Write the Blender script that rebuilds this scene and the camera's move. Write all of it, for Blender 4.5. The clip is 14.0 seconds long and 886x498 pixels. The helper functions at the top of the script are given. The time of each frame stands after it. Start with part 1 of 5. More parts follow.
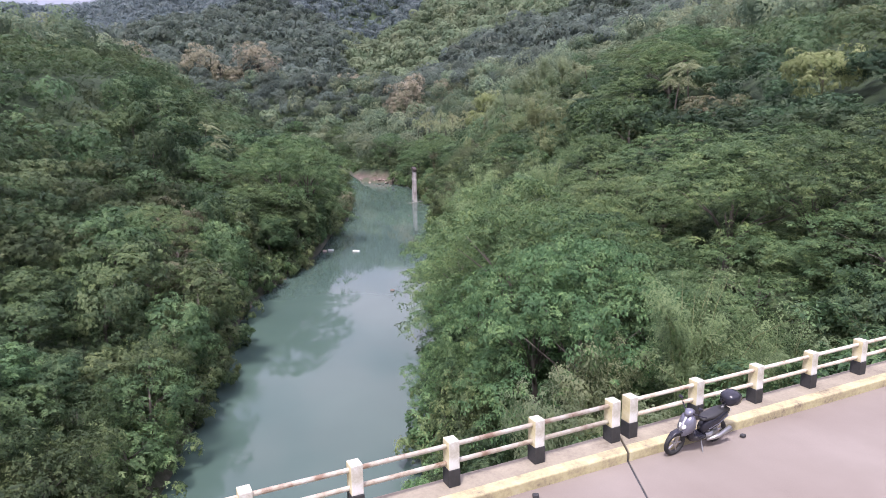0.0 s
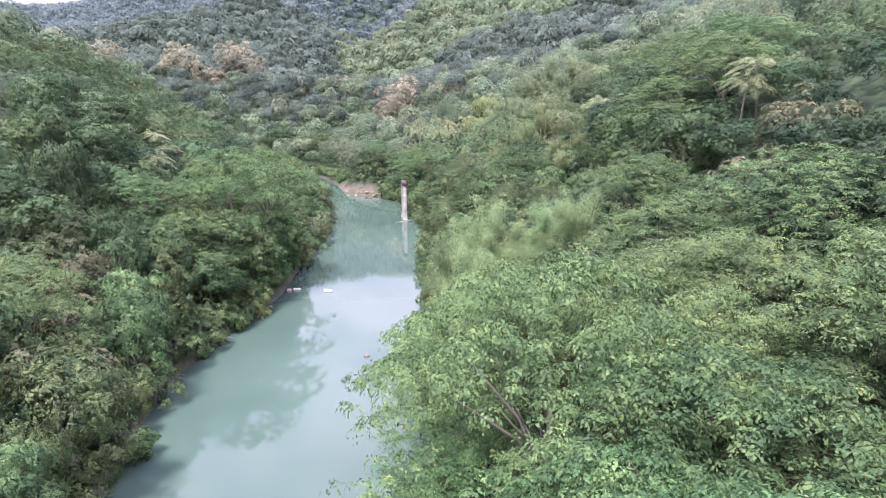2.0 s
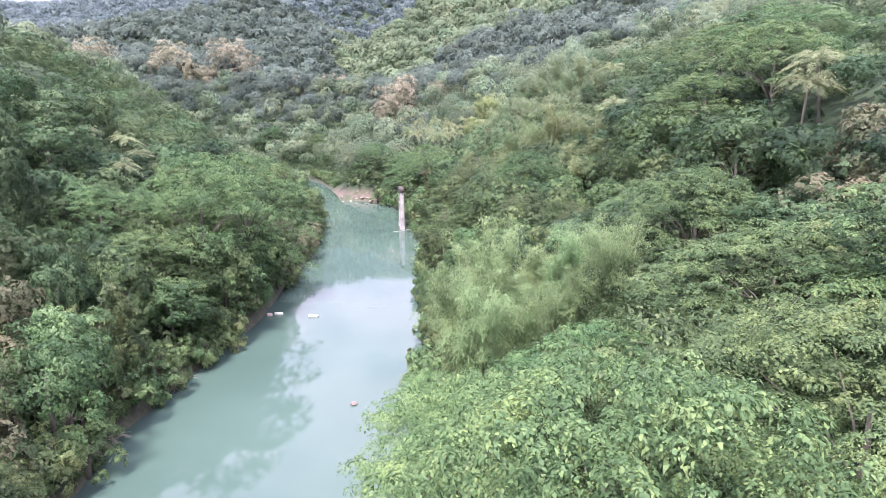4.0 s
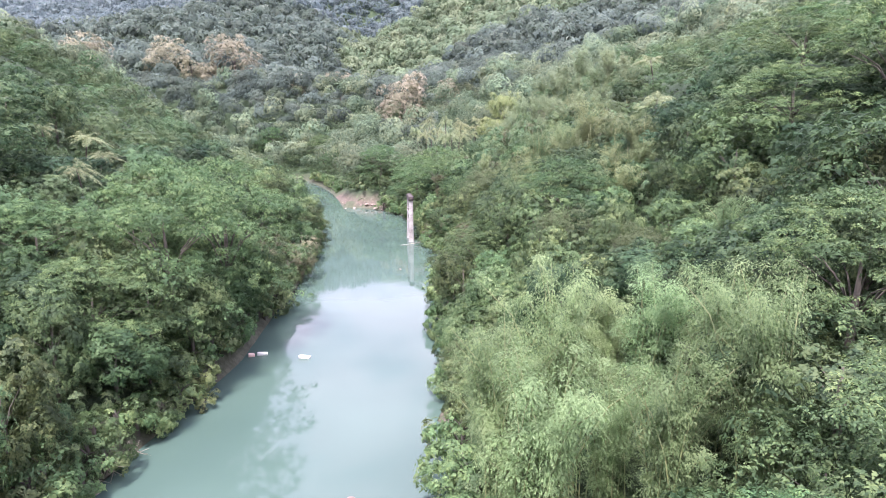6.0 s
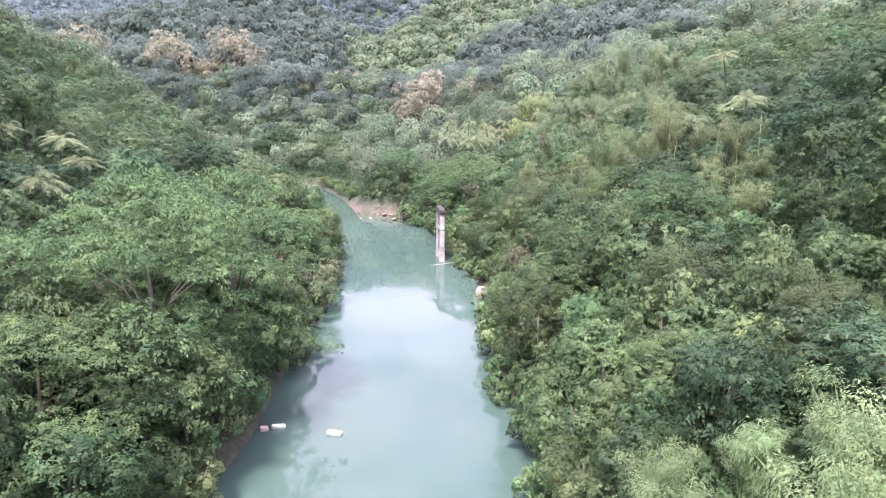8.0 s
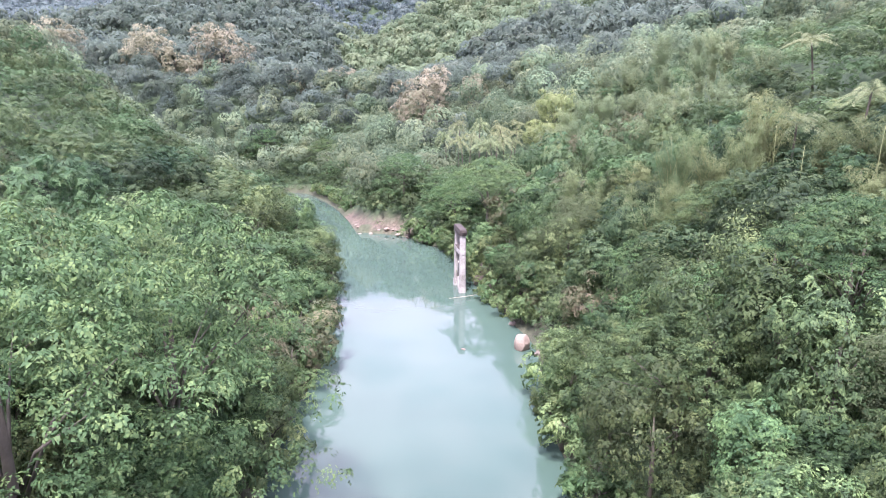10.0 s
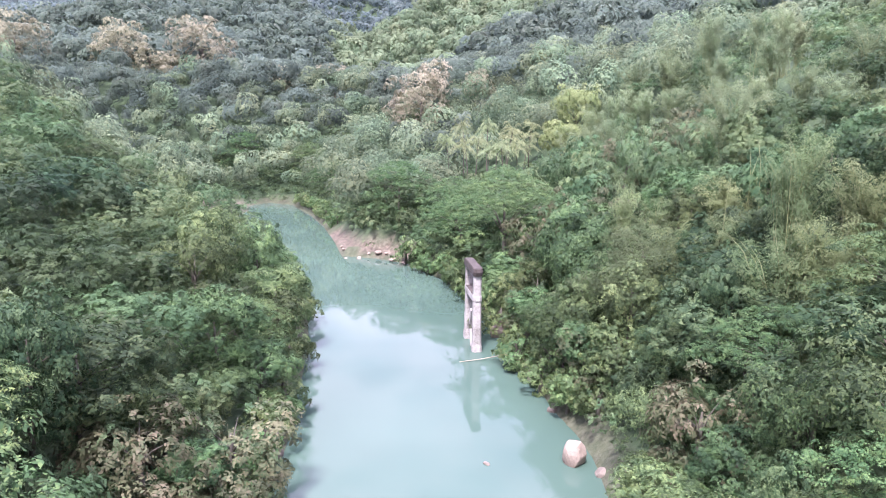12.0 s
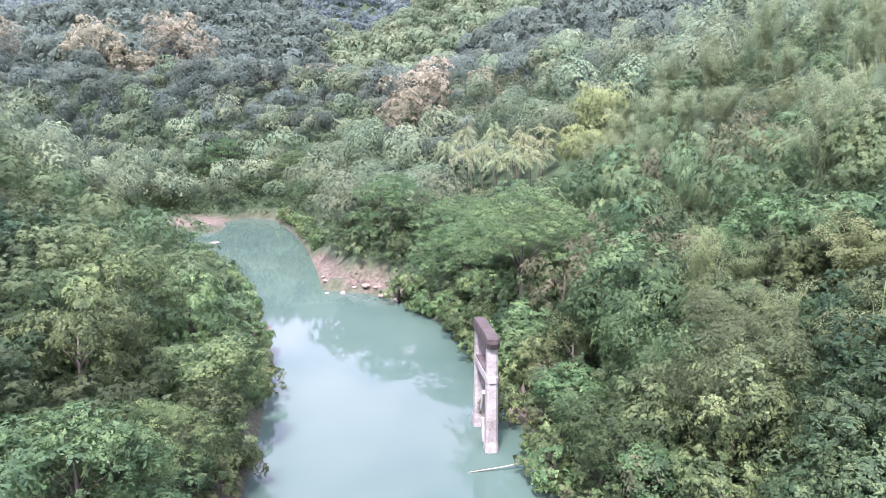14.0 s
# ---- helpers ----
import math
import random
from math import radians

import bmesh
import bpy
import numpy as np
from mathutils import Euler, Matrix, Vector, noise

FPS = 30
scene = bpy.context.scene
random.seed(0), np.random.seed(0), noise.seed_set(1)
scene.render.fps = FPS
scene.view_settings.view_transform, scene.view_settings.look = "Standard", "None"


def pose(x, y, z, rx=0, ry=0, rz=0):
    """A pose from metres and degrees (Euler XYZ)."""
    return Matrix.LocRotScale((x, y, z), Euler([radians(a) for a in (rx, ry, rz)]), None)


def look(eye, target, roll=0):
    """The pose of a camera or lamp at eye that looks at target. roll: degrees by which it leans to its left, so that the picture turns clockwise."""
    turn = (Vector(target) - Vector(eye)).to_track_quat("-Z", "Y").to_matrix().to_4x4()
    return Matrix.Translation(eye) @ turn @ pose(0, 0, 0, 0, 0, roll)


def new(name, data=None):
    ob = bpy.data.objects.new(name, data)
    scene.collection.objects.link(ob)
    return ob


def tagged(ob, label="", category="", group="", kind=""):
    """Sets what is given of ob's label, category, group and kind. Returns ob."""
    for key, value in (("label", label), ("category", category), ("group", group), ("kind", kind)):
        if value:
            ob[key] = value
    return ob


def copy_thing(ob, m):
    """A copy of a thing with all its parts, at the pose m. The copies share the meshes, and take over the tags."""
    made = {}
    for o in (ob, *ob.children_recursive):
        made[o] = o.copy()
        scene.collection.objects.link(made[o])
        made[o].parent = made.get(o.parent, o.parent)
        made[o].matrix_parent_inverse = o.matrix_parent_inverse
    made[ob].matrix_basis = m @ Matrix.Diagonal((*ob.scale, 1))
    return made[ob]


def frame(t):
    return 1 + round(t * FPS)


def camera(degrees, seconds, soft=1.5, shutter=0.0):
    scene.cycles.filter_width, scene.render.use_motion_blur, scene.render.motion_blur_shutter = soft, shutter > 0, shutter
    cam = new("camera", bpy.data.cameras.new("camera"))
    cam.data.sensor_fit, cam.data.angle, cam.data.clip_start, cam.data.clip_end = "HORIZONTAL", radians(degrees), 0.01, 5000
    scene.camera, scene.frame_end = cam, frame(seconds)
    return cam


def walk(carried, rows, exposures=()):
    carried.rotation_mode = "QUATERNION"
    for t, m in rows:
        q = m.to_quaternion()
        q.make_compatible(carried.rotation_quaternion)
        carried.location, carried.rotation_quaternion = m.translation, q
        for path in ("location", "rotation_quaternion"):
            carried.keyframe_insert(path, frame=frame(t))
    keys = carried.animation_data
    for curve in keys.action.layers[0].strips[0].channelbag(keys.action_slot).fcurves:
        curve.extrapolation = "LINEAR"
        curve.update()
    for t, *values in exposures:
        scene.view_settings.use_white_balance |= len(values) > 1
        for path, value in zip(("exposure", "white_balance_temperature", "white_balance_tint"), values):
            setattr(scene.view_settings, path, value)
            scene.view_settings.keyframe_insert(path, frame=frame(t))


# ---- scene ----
cam = camera(64.6, 14.0, soft=0.6)
PATH = [
    (0, (0.336, 3.657, 36.018), (0.341, 5.616, 35.612), -0.9),
    (0.5, (0.659, 12.782, 35.923), (0.668, 14.742, 35.52), -0.8),
    (1, (1.003, 22.199, 36.014), (1.016, 24.159, 35.614), -0.8),
    (1.5, (1.152, 30.45, 36.217), (1.168, 32.41, 35.818), -0.7),
    (2, (1.355, 37.615, 36.443), (1.371, 39.575, 36.046), -0.7),
    (2.5, (1.386, 42.604, 36.702), (1.405, 44.564, 36.306), -0.7),
    (3, (1.324, 45.921, 36.716), (1.344, 47.881, 36.319), -0.6),
    (5.5, (0.318, 72.174, 35.934), (0.33, 74.135, 35.541), -0.4),
    (6, (-0.876, 78.119, 35.694), (-0.872, 80.081, 35.302), -0.3),
    (6.5, (-2.64, 84.128, 35.666), (-2.641, 86.089, 35.274), 0.0),
    (7, (-4.818, 90.566, 35.489), (-4.818, 92.527, 35.099), 0.2),
    (7.5, (-7.018, 96.989, 35.355), (-7.015, 98.951, 34.966), 0.3),
    (8, (-9.25, 103.512, 35.236), (-9.246, 105.474, 34.849), 0.3),
    (10.5, (-15.328, 143.041, 34.215), (-15.297, 145.004, 33.835), 0.3),
    (11, (-15.699, 151.742, 34.188), (-15.665, 153.705, 33.808), 0.2),
    (11.5, (-15.808, 160.254, 34.006), (-15.774, 162.218, 33.627), 0.1),
    (12, (-15.803, 169.595, 33.849), (-15.768, 171.559, 33.472), 0.2),
    (12.5, (-15.698, 179.154, 33.897), (-15.663, 181.119, 33.522), 0.1),
    (13, (-15.619, 187.178, 34.179), (-15.584, 189.142, 33.804), 0.0),
    (13.5, (-15.514, 193.724, 34.455), (-15.478, 195.688, 34.08), 0.1),
    (14, (-15.25, 198.801, 34.451), (-15.218, 200.766, 34.079), -0.1),
]
EXPOSURES = [(t, stops + 0.14, kelvin - 60, 21) for t, stops, kelvin in ((0, 0.95, 6270), (0.5, 1.05, 6270), (1.0, 1.29, 6250), (1.5, 1.56, 6220), (3.0, 1.86, 6200), (5.5, 1.92, 6250), (8, 1.92, 6240), (10.5, 1.94, 6130), (14, 1.97, 6090))]
walk(cam, [(t, look(eye, target, roll)) for t, eye, target, roll in PATH], EXPOSURES)

# ---- world, sun ----
SUN_DIR = Vector((-0.14, -0.44, 0.88)).normalized()
world = bpy.data.worlds.new("world")
scene.world = world
world.use_nodes = True
wn, wl = world.node_tree.nodes, world.node_tree.links
wn.clear()
w_out = wn.new("ShaderNodeOutputWorld")
w_bg = wn.new("ShaderNodeBackground")
w_sky = wn.new("ShaderNodeTexSky")
w_sky.sky_type = "NISHITA"
w_sky.sun_disc = False
w_sky.sun_elevation = math.asin(SUN_DIR.z)
w_sky.sun_rotation = math.atan2(SUN_DIR.x, SUN_DIR.y)
w_sky.dust_density = 2.0
# broken cloud over the whole sky
w_geo = wn.new("ShaderNodeTexCoord")
w_map = wn.new("ShaderNodeMapping")
w_map.inputs["Scale"].default_value = (1.0, 1.0, 2.2)
w_noise = wn.new("ShaderNodeTexNoise")
w_noise.inputs["Scale"].default_value = 4.6
w_noise.inputs["Detail"].default_value = 6.0
w_noise.inputs["Roughness"].default_value = 0.55
w_ramp = wn.new("ShaderNodeValToRGB")
w_ramp.color_ramp.elements[0].position = 0.30
w_ramp.color_ramp.elements[0].color = (0.55, 0.55, 0.55, 1)
w_ramp.color_ramp.elements[1].position = 0.62
w_ramp.color_ramp.elements[1].color = (1, 1, 1, 1)
w_grey = wn.new("ShaderNodeValToRGB")
w_grey.color_ramp.elements[0].position = 0.41
w_grey.color_ramp.elements[0].color = (3.8, 3.8, 5.0, 1)
w_grey.color_ramp.elements[1].position = 0.59
w_grey.color_ramp.elements[1].color = (5.7, 5.3, 6.4, 1)
w_mix = wn.new("ShaderNodeMixRGB")
wl.new(w_geo.outputs["Generated"], w_map.inputs["Vector"])
wl.new(w_map.outputs["Vector"], w_noise.inputs["Vector"])
wl.new(w_noise.outputs["Fac"], w_ramp.inputs["Fac"])
wl.new(w_noise.outputs["Fac"], w_grey.inputs["Fac"])
wl.new(w_ramp.outputs["Color"], w_mix.inputs["Fac"])
wl.new(w_sky.outputs["Color"], w_mix.inputs["Color1"])
wl.new(w_grey.outputs["Color"], w_mix.inputs["Color2"])
# an overcast sky is brighter overhead than at the horizon
w_sep = wn.new("ShaderNodeSeparateXYZ")
w_lift = wn.new("ShaderNodeMapRange")
w_lift.inputs["From Max"].default_value = 0.7
w_lift.inputs["To Min"].default_value = 0.58
w_lift.inputs["To Max"].default_value = 1.5
w_scale = wn.new("ShaderNodeVectorMath")
w_scale.operation = "SCALE"
wl.new(w_geo.outputs["Generated"], w_sep.inputs["Vector"])
wl.new(w_sep.outputs["Z"], w_lift.inputs["Value"])
wl.new(w_mix.outputs["Color"], w_scale.inputs["Vector"])
wl.new(w_lift.outputs["Result"], w_scale.inputs["Scale"])
wl.new(w_scale.outputs["Vector"], w_bg.inputs["Color"])
w_bg.inputs["Strength"].default_value = 0.115
wl.new(w_bg.outputs["Background"], w_out.inputs["Surface"])

sun_data = bpy.data.lights.new("sun", "SUN")
sun_data.energy = 2.7
sun_data.angle = radians(8)
sun_data.color = (1.0, 0.96, 0.89)
sun = new("sun", sun_data)
sun.matrix_world = look(SUN_DIR * 400, (0, 0, 0))


# ---- materials ----
def nodes_of(name):
    m = bpy.data.materials.new(name)
    m.use_nodes = True
    n, l = m.node_tree.nodes, m.node_tree.links
    return m, n, l, n["Principled BSDF"]


def tex(n, l, scale, detail=4.0, rough=0.55, coords="Object"):
    c = n.new("ShaderNodeTexCoord")
    t = n.new("ShaderNodeTexNoise")
    t.inputs["Scale"].default_value = scale
    t.inputs["Detail"].default_value = detail
    t.inputs["Roughness"].default_value = rough
    l.new(c.outputs[coords], t.inputs["Vector"])
    return t


def ramp(n, l, src, stops):
    r = n.new("ShaderNodeValToRGB")
    e = r.color_ramp.elements
    while len(e) < len(stops):
        e.new(0.5)
    for k, (p, c) in enumerate(stops):
        e[k].position, e[k].color = p, (*c, 1)
    l.new(src, r.inputs["Fac"])
    return r


def bump(n, l, src, bsdf, strength, dist=0.05):
    b = n.new("ShaderNodeBump")
    b.inputs["Strength"].default_value = strength
    b.inputs["Distance"].default_value = dist
    l.new(src, b.inputs["Height"])
    l.new(b.outputs["Normal"], bsdf.inputs["Normal"])


def surface(name, stops, scale=1.5, rough=0.8, metal=0.0, bump_strength=0.3, bump_scale=20.0, fine=0.25, dist=0.03):
    """A worn surface: a broad stain pattern, a finer grain over it, and fine relief."""
    m, n, l, b = nodes_of(name)
    broad = tex(n, l, scale)
    grain = tex(n, l, bump_scale, 6.0, 0.65)
    mixer = n.new("ShaderNodeMix")
    mixer.inputs["Factor"].default_value = fine
    l.new(broad.outputs["Fac"], mixer.inputs["A"])
    l.new(grain.outputs["Fac"], mixer.inputs["B"])
    r = ramp(n, l, mixer.outputs["Result"], stops)
    l.new(r.outputs["Color"], b.inputs["Base Color"])
    b.inputs["Roughness"].default_value = rough
    b.inputs["Metallic"].default_value = metal
    bump(n, l, grain.outputs["Fac"], b, bump_strength, dist)
    return m


def foliage(name, stops, clump=0.5, cell=False, hue=0.03, val=0.35, gloss=0.6, leafy=0.3, fine=8.0, grey=0.25, lift=1.4, through_leaf=0.36, turn=0.478, open_leaf=True):
    """Leaf sprays: each blade is split into small leaflets; colour by leaflet, by clump and by tree; some light passes through."""
    m, n, l, b = nodes_of(name)
    stops = [(0.5 + 0.62 * (p - 0.5), tuple(lift * ((1 - grey) * v + grey * (0.45 * c[0] + 0.40 * c[1] + 0.15 * c[2])) for v in c)) for p, c in stops]
    geo = n.new("ShaderNodeNewGeometry")
    noise_t = tex(n, l, clump, 2.0)
    coords = n.new("ShaderNodeTexCoord")
    leaflets = n.new("ShaderNodeTexVoronoi")
    leaflets.inputs["Scale"].default_value = fine
    l.new(coords.outputs["Object"], leaflets.inputs["Vector"])
    shade = n.new("ShaderNodeSeparateColor")
    l.new(leaflets.outputs["Color"], shade.inputs["Color"])
    add = n.new("ShaderNodeMix")
    add.inputs["Factor"].default_value = 0.55 * leafy
    l.new(noise_t.outputs["Fac"], add.inputs["A"])
    l.new(geo.outputs["Random Per Island"], add.inputs["B"])
    add2 = n.new("ShaderNodeMix")
    add2.inputs["Factor"].default_value = 0.16
    l.new(add.outputs["Result"], add2.inputs["A"])
    l.new(shade.outputs["Red"], add2.inputs["B"])
    r = ramp(n, l, add2.outputs["Result"], stops)
    bump(n, l, shade.outputs["Green"], b, 0.3, 0.35 / fine)
    hsv = n.new("ShaderNodeHueSaturation")
    if cell:
        v = n.new("ShaderNodeAttribute")
        v.attribute_name = "tree"
        one = v.outputs["Fac"]
    else:
        info = n.new("ShaderNodeObjectInfo")
        one = info.outputs["Random"]
    w = n.new("ShaderNodeTexWhiteNoise")
    w.noise_dimensions = "1D"
    l.new(one, w.inputs["W"])
    two = w.outputs["Value"]
    for src, socket, mid, spread in ((one, "Hue", turn, hue), (two, "Value", 1.0, val)):
        mr = n.new("ShaderNodeMapRange")
        mr.inputs["To Min"].default_value = mid - spread
        mr.inputs["To Max"].default_value = mid + spread
        l.new(src, mr.inputs["Value"])
        l.new(mr.outputs["Result"], hsv.inputs[socket])
    l.new(r.outputs["Color"], hsv.inputs["Color"])
    l.new(hsv.outputs["Color"], b.inputs["Base Color"])
    b.inputs["Roughness"].default_value = gloss
    b.inputs["Specular IOR Level"].default_value = 0.22 if open_leaf else 0.06
    t = n.new("ShaderNodeBsdfTranslucent")
    l.new(hsv.outputs["Color"], t.inputs["Color"])
    ms = n.new("ShaderNodeMixShader")
    ms.inputs["Fac"].default_value = through_leaf
    l.new(b.outputs["BSDF"], ms.inputs[1])
    l.new(t.outputs["BSDF"], ms.inputs[2])
    if not open_leaf:
        l.new(ms.outputs["Shader"], n["Material Output"].inputs["Surface"])
        return m
    gap = n.new("ShaderNodeMath")
    gap.operation = "GREATER_THAN"
    gap.inputs[1].default_value = 0.56
    l.new(leaflets.outputs["Distance"], gap.inputs[0])
    clear = n.new("ShaderNodeBsdfTransparent")
    cut = n.new("ShaderNodeMixShader")
    l.new(gap.outputs["Value"], cut.inputs["Fac"])
    l.new(ms.outputs["Shader"], cut.inputs[1])
    l.new(clear.outputs["BSDF"], cut.inputs[2])
    l.new(cut.outputs["Shader"], n["Material Output"].inputs["Surface"])
    return m


GREENS = ((0.32, (0.035, 0.067, 0.029)), (0.5, (0.071, 0.124, 0.048)), (0.70, (0.138, 0.202, 0.074)))
m_broad = foliage("broad_leaves", GREENS, hue=0.034, val=0.40, grey=0.12, lift=1.20, turn=0.490)
# a lit and a shaded version of the same feathery leaf colours
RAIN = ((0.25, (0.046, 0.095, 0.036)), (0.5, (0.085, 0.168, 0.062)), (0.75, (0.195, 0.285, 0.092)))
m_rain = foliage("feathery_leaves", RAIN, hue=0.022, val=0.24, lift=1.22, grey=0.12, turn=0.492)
m_rain_shaded = foliage("shaded_feathery_leaves", RAIN, hue=0.022, val=0.22, lift=0.92, grey=0.14, turn=0.494)
# dark green trees; the same dark colour also stands for shadowed forest
m_deep_shaded = foliage("deep_green_shaded_leaves", ((0.32, (0.018, 0.042, 0.021)), (0.5, (0.036, 0.076, 0.034)), (0.70, (0.078, 0.128, 0.054))), hue=0.025, val=0.35, grey=0.10)
m_bamboo = foliage("bamboo_leaves", ((0.25, (0.080, 0.130, 0.054)), (0.5, (0.138, 0.210, 0.090)), (0.75, (0.205, 0.282, 0.126))), hue=0.02, val=0.2, lift=1.5, grey=0.14, gloss=0.95, through_leaf=0.56, turn=0.494, fine=14.0, leafy=0.4)
m_bamboo_pale = foliage("pale_bamboo_leaves", ((0.25, (0.105, 0.158, 0.080)), (0.5, (0.146, 0.204, 0.104)), (0.75, (0.190, 0.244, 0.128))), hue=0.025, val=0.22, lift=1.42, grey=0.18, gloss=0.9, through_leaf=0.58, fine=6.0, leafy=0.15)
m_bamboo_olive = foliage("olive_bamboo_leaves", ((0.25, (0.080, 0.120, 0.052)), (0.5, (0.112, 0.158, 0.068)), (0.75, (0.145, 0.190, 0.086))), hue=0.025, val=0.2, lift=1.55, grey=0.16, gloss=0.9, through_leaf=0.58, fine=7.0, leafy=0.15)
m_olive = foliage("olive_leaves", ((0.25, (0.066, 0.092, 0.044)), (0.5, (0.096, 0.128, 0.060)), (0.75, (0.130, 0.165, 0.078))), hue=0.02, val=0.15, lift=1.1, grey=0.12, gloss=0.8, through_leaf=0.45, fine=9.0, leafy=0.2)
m_palm = foliage("palm_leaves", ((0.25, (0.090, 0.130, 0.058)), (0.5, (0.150, 0.195, 0.095)), (0.78, (0.235, 0.270, 0.140))), hue=0.02, val=0.2, gloss=0.5, grey=0.10, lift=1.25)
m_shrub = foliage("shrub_leaves", ((0.25, (0.040, 0.085, 0.032)), (0.5, (0.085, 0.155, 0.056)), (0.78, (0.170, 0.240, 0.090))), hue=0.03, val=0.35, grey=0.14)
m_dry = foliage("dry_leaves", ((0.25, (0.058, 0.086, 0.040)), (0.5, (0.122, 0.124, 0.068)), (0.75, (0.200, 0.168, 0.110))), hue=0.02, val=0.2, turn=0.508, grey=0.06, lift=1.12)
m_tawny = foliage("tawny_blossom", ((0.25, (0.100, 0.112, 0.060)), (0.40, (0.175, 0.162, 0.096)), (0.55, (0.240, 0.208, 0.130)), (0.8, (0.300, 0.255, 0.170))), hue=0.015, val=0.12, clump=0.5, lift=1.35, turn=0.505)
m_yellow = foliage("yellow_green_leaves", ((0.25, (0.13, 0.175, 0.060)), (0.5, (0.215, 0.255, 0.095)), (0.78, (0.31, 0.33, 0.15))), hue=0.01, val=0.1, turn=0.5, lift=1.12, grey=0.12)
m_under = foliage("undergrowth_leaves", ((0.25, (0.030, 0.065, 0.026)), (0.5, (0.062, 0.120, 0.046)), (0.78, (0.120, 0.180, 0.070))), cell=True, hue=0.03, val=0.35, fine=9.0, lift=1.5)
m_wood = foliage("woodland_leaves", ((0.25, (0.040, 0.076, 0.036)), (0.5, (0.068, 0.118, 0.050)), (0.78, (0.116, 0.170, 0.070))), clump=0.25, cell=True, hue=0.036, val=0.5, leafy=0.2, fine=8.0, grey=0.14, lift=1.24, through_leaf=0.42, turn=0.490)
# darker version of the woodland leaves, standing for slopes in shadow
m_wood_shaded = foliage("shaded_woodland_leaves", ((0.25, (0.020, 0.046, 0.024)), (0.5, (0.040, 0.078, 0.038)), (0.78, (0.078, 0.124, 0.056))), clump=0.25, cell=True, hue=0.03, val=0.45, leafy=0.2, fine=8.0, grey=0.12, lift=1.3, through_leaf=0.36, turn=0.492)
# atmospheric haze is imitated by these paler, bluer leaf greens
m_far = foliage("far_hazed_leaves", ((0.25, (0.059, 0.088, 0.059)), (0.5, (0.090, 0.125, 0.080)), (0.78, (0.130, 0.162, 0.094))), clump=0.2, cell=True, hue=0.032, val=0.45, leafy=0.12, fine=3.2, grey=0.06, lift=1.85, through_leaf=0.55, turn=0.482, gloss=0.8, open_leaf=False)
# haze and cloud shadow over the far hill are mixed into these greens
m_hill = foliage("hill_shadow_haze_leaves", ((0.25, (0.053, 0.072, 0.062)), (0.5, (0.075, 0.097, 0.083)), (0.78, (0.106, 0.130, 0.103))), clump=0.1, cell=True, hue=0.04, val=0.40, leafy=0.10, fine=1.6, grey=0.08, lift=1.70, through_leaf=0.55, gloss=0.8, open_leaf=False)
# the blue of distance haze is baked into this leaf colour
m_ridge = foliage("haze_blue_ridge_leaves", ((0.25, (0.050, 0.070, 0.080)), (0.5, (0.080, 0.104, 0.112)), (0.78, (0.115, 0.145, 0.142))), clump=0.1, cell=True, hue=0.02, val=0.18, leafy=0.1, fine=1.6, grey=0.25, lift=1.9, through_leaf=0.5, gloss=0.8, open_leaf=False)
# pale scrub, its greens also lightened to look sunlit
m_scrub = foliage("sunlit_scrub_leaves", ((0.25, (0.112, 0.156, 0.094)), (0.5, (0.142, 0.190, 0.112)), (0.78, (0.180, 0.226, 0.134))), clump=0.08, cell=True, hue=0.025, val=0.32, leafy=0.10, fine=1.6, grey=0.10, lift=1.22, through_leaf=0.5, turn=0.492, gloss=0.8, open_leaf=False)
m_bark = surface("bark", ((0.3, (0.05, 0.042, 0.034)), (0.6, (0.115, 0.10, 0.083)), (0.8, (0.19, 0.175, 0.15))), 0.6, 0.9, bump_scale=9.0)
m_culm = surface("bamboo_culm", ((0.3, (0.13, 0.16, 0.06)), (0.7, (0.30, 0.31, 0.16))), 0.8, 0.5, bump_scale=6.0)
m_rock = surface("river_rock", ((0.3, (0.10, 0.08, 0.07)), (0.5, (0.19, 0.15, 0.13)), (0.75, (0.29, 0.24, 0.21))), 0.5, 0.85, bump_scale=5.0, bump_strength=0.6, dist=0.1)
m_rock_pale = surface("pale_rock", ((0.3, (0.19, 0.140, 0.115)), (0.5, (0.27, 0.21, 0.178)), (0.7, (0.34, 0.275, 0.235))), 0.5, 0.85, bump_scale=5.0, bump_strength=0.5, dist=0.08)
m_conc = surface("weathered_concrete", ((0.30, (0.13, 0.110, 0.104)), (0.47, (0.31, 0.278, 0.268)), (0.66, (0.46, 0.425, 0.415))), 0.45, 0.88, bump_scale=4.0, bump_strength=0.5, fine=0.45, dist=0.06)
m_conc_dark = surface("mossy_concrete", ((0.3, (0.030, 0.022, 0.021)), (0.7, (0.095, 0.073, 0.068))), 0.6, 0.92, bump_scale=5.0, bump_strength=0.6, dist=0.06)
m_deck = surface("deck_concrete", ((0.28, (0.150, 0.120, 0.100)), (0.42, (0.192, 0.160, 0.136)), (0.55, (0.210, 0.178, 0.153)), (0.74, (0.245, 0.211, 0.184))), 0.35, 0.85, bump_scale=30.0, fine=0.2, dist=0.004)
m_kerb = surface("kerb_paint", ((0.34, (0.15, 0.118, 0.088)), (0.43, (0.31, 0.265, 0.165)), (0.54, (0.43, 0.38, 0.215)), (0.7, (0.49, 0.45, 0.30))), 1.6, 0.8, bump_scale=14.0, fine=0.4, dist=0.01)
m_kerb_bare = surface("kerb_concrete", ((0.3, (0.135, 0.110, 0.086)), (0.46, (0.235, 0.203, 0.155)), (0.65, (0.315, 0.278, 0.208))), 1.2, 0.88, bump_scale=14.0, fine=0.4, dist=0.01)
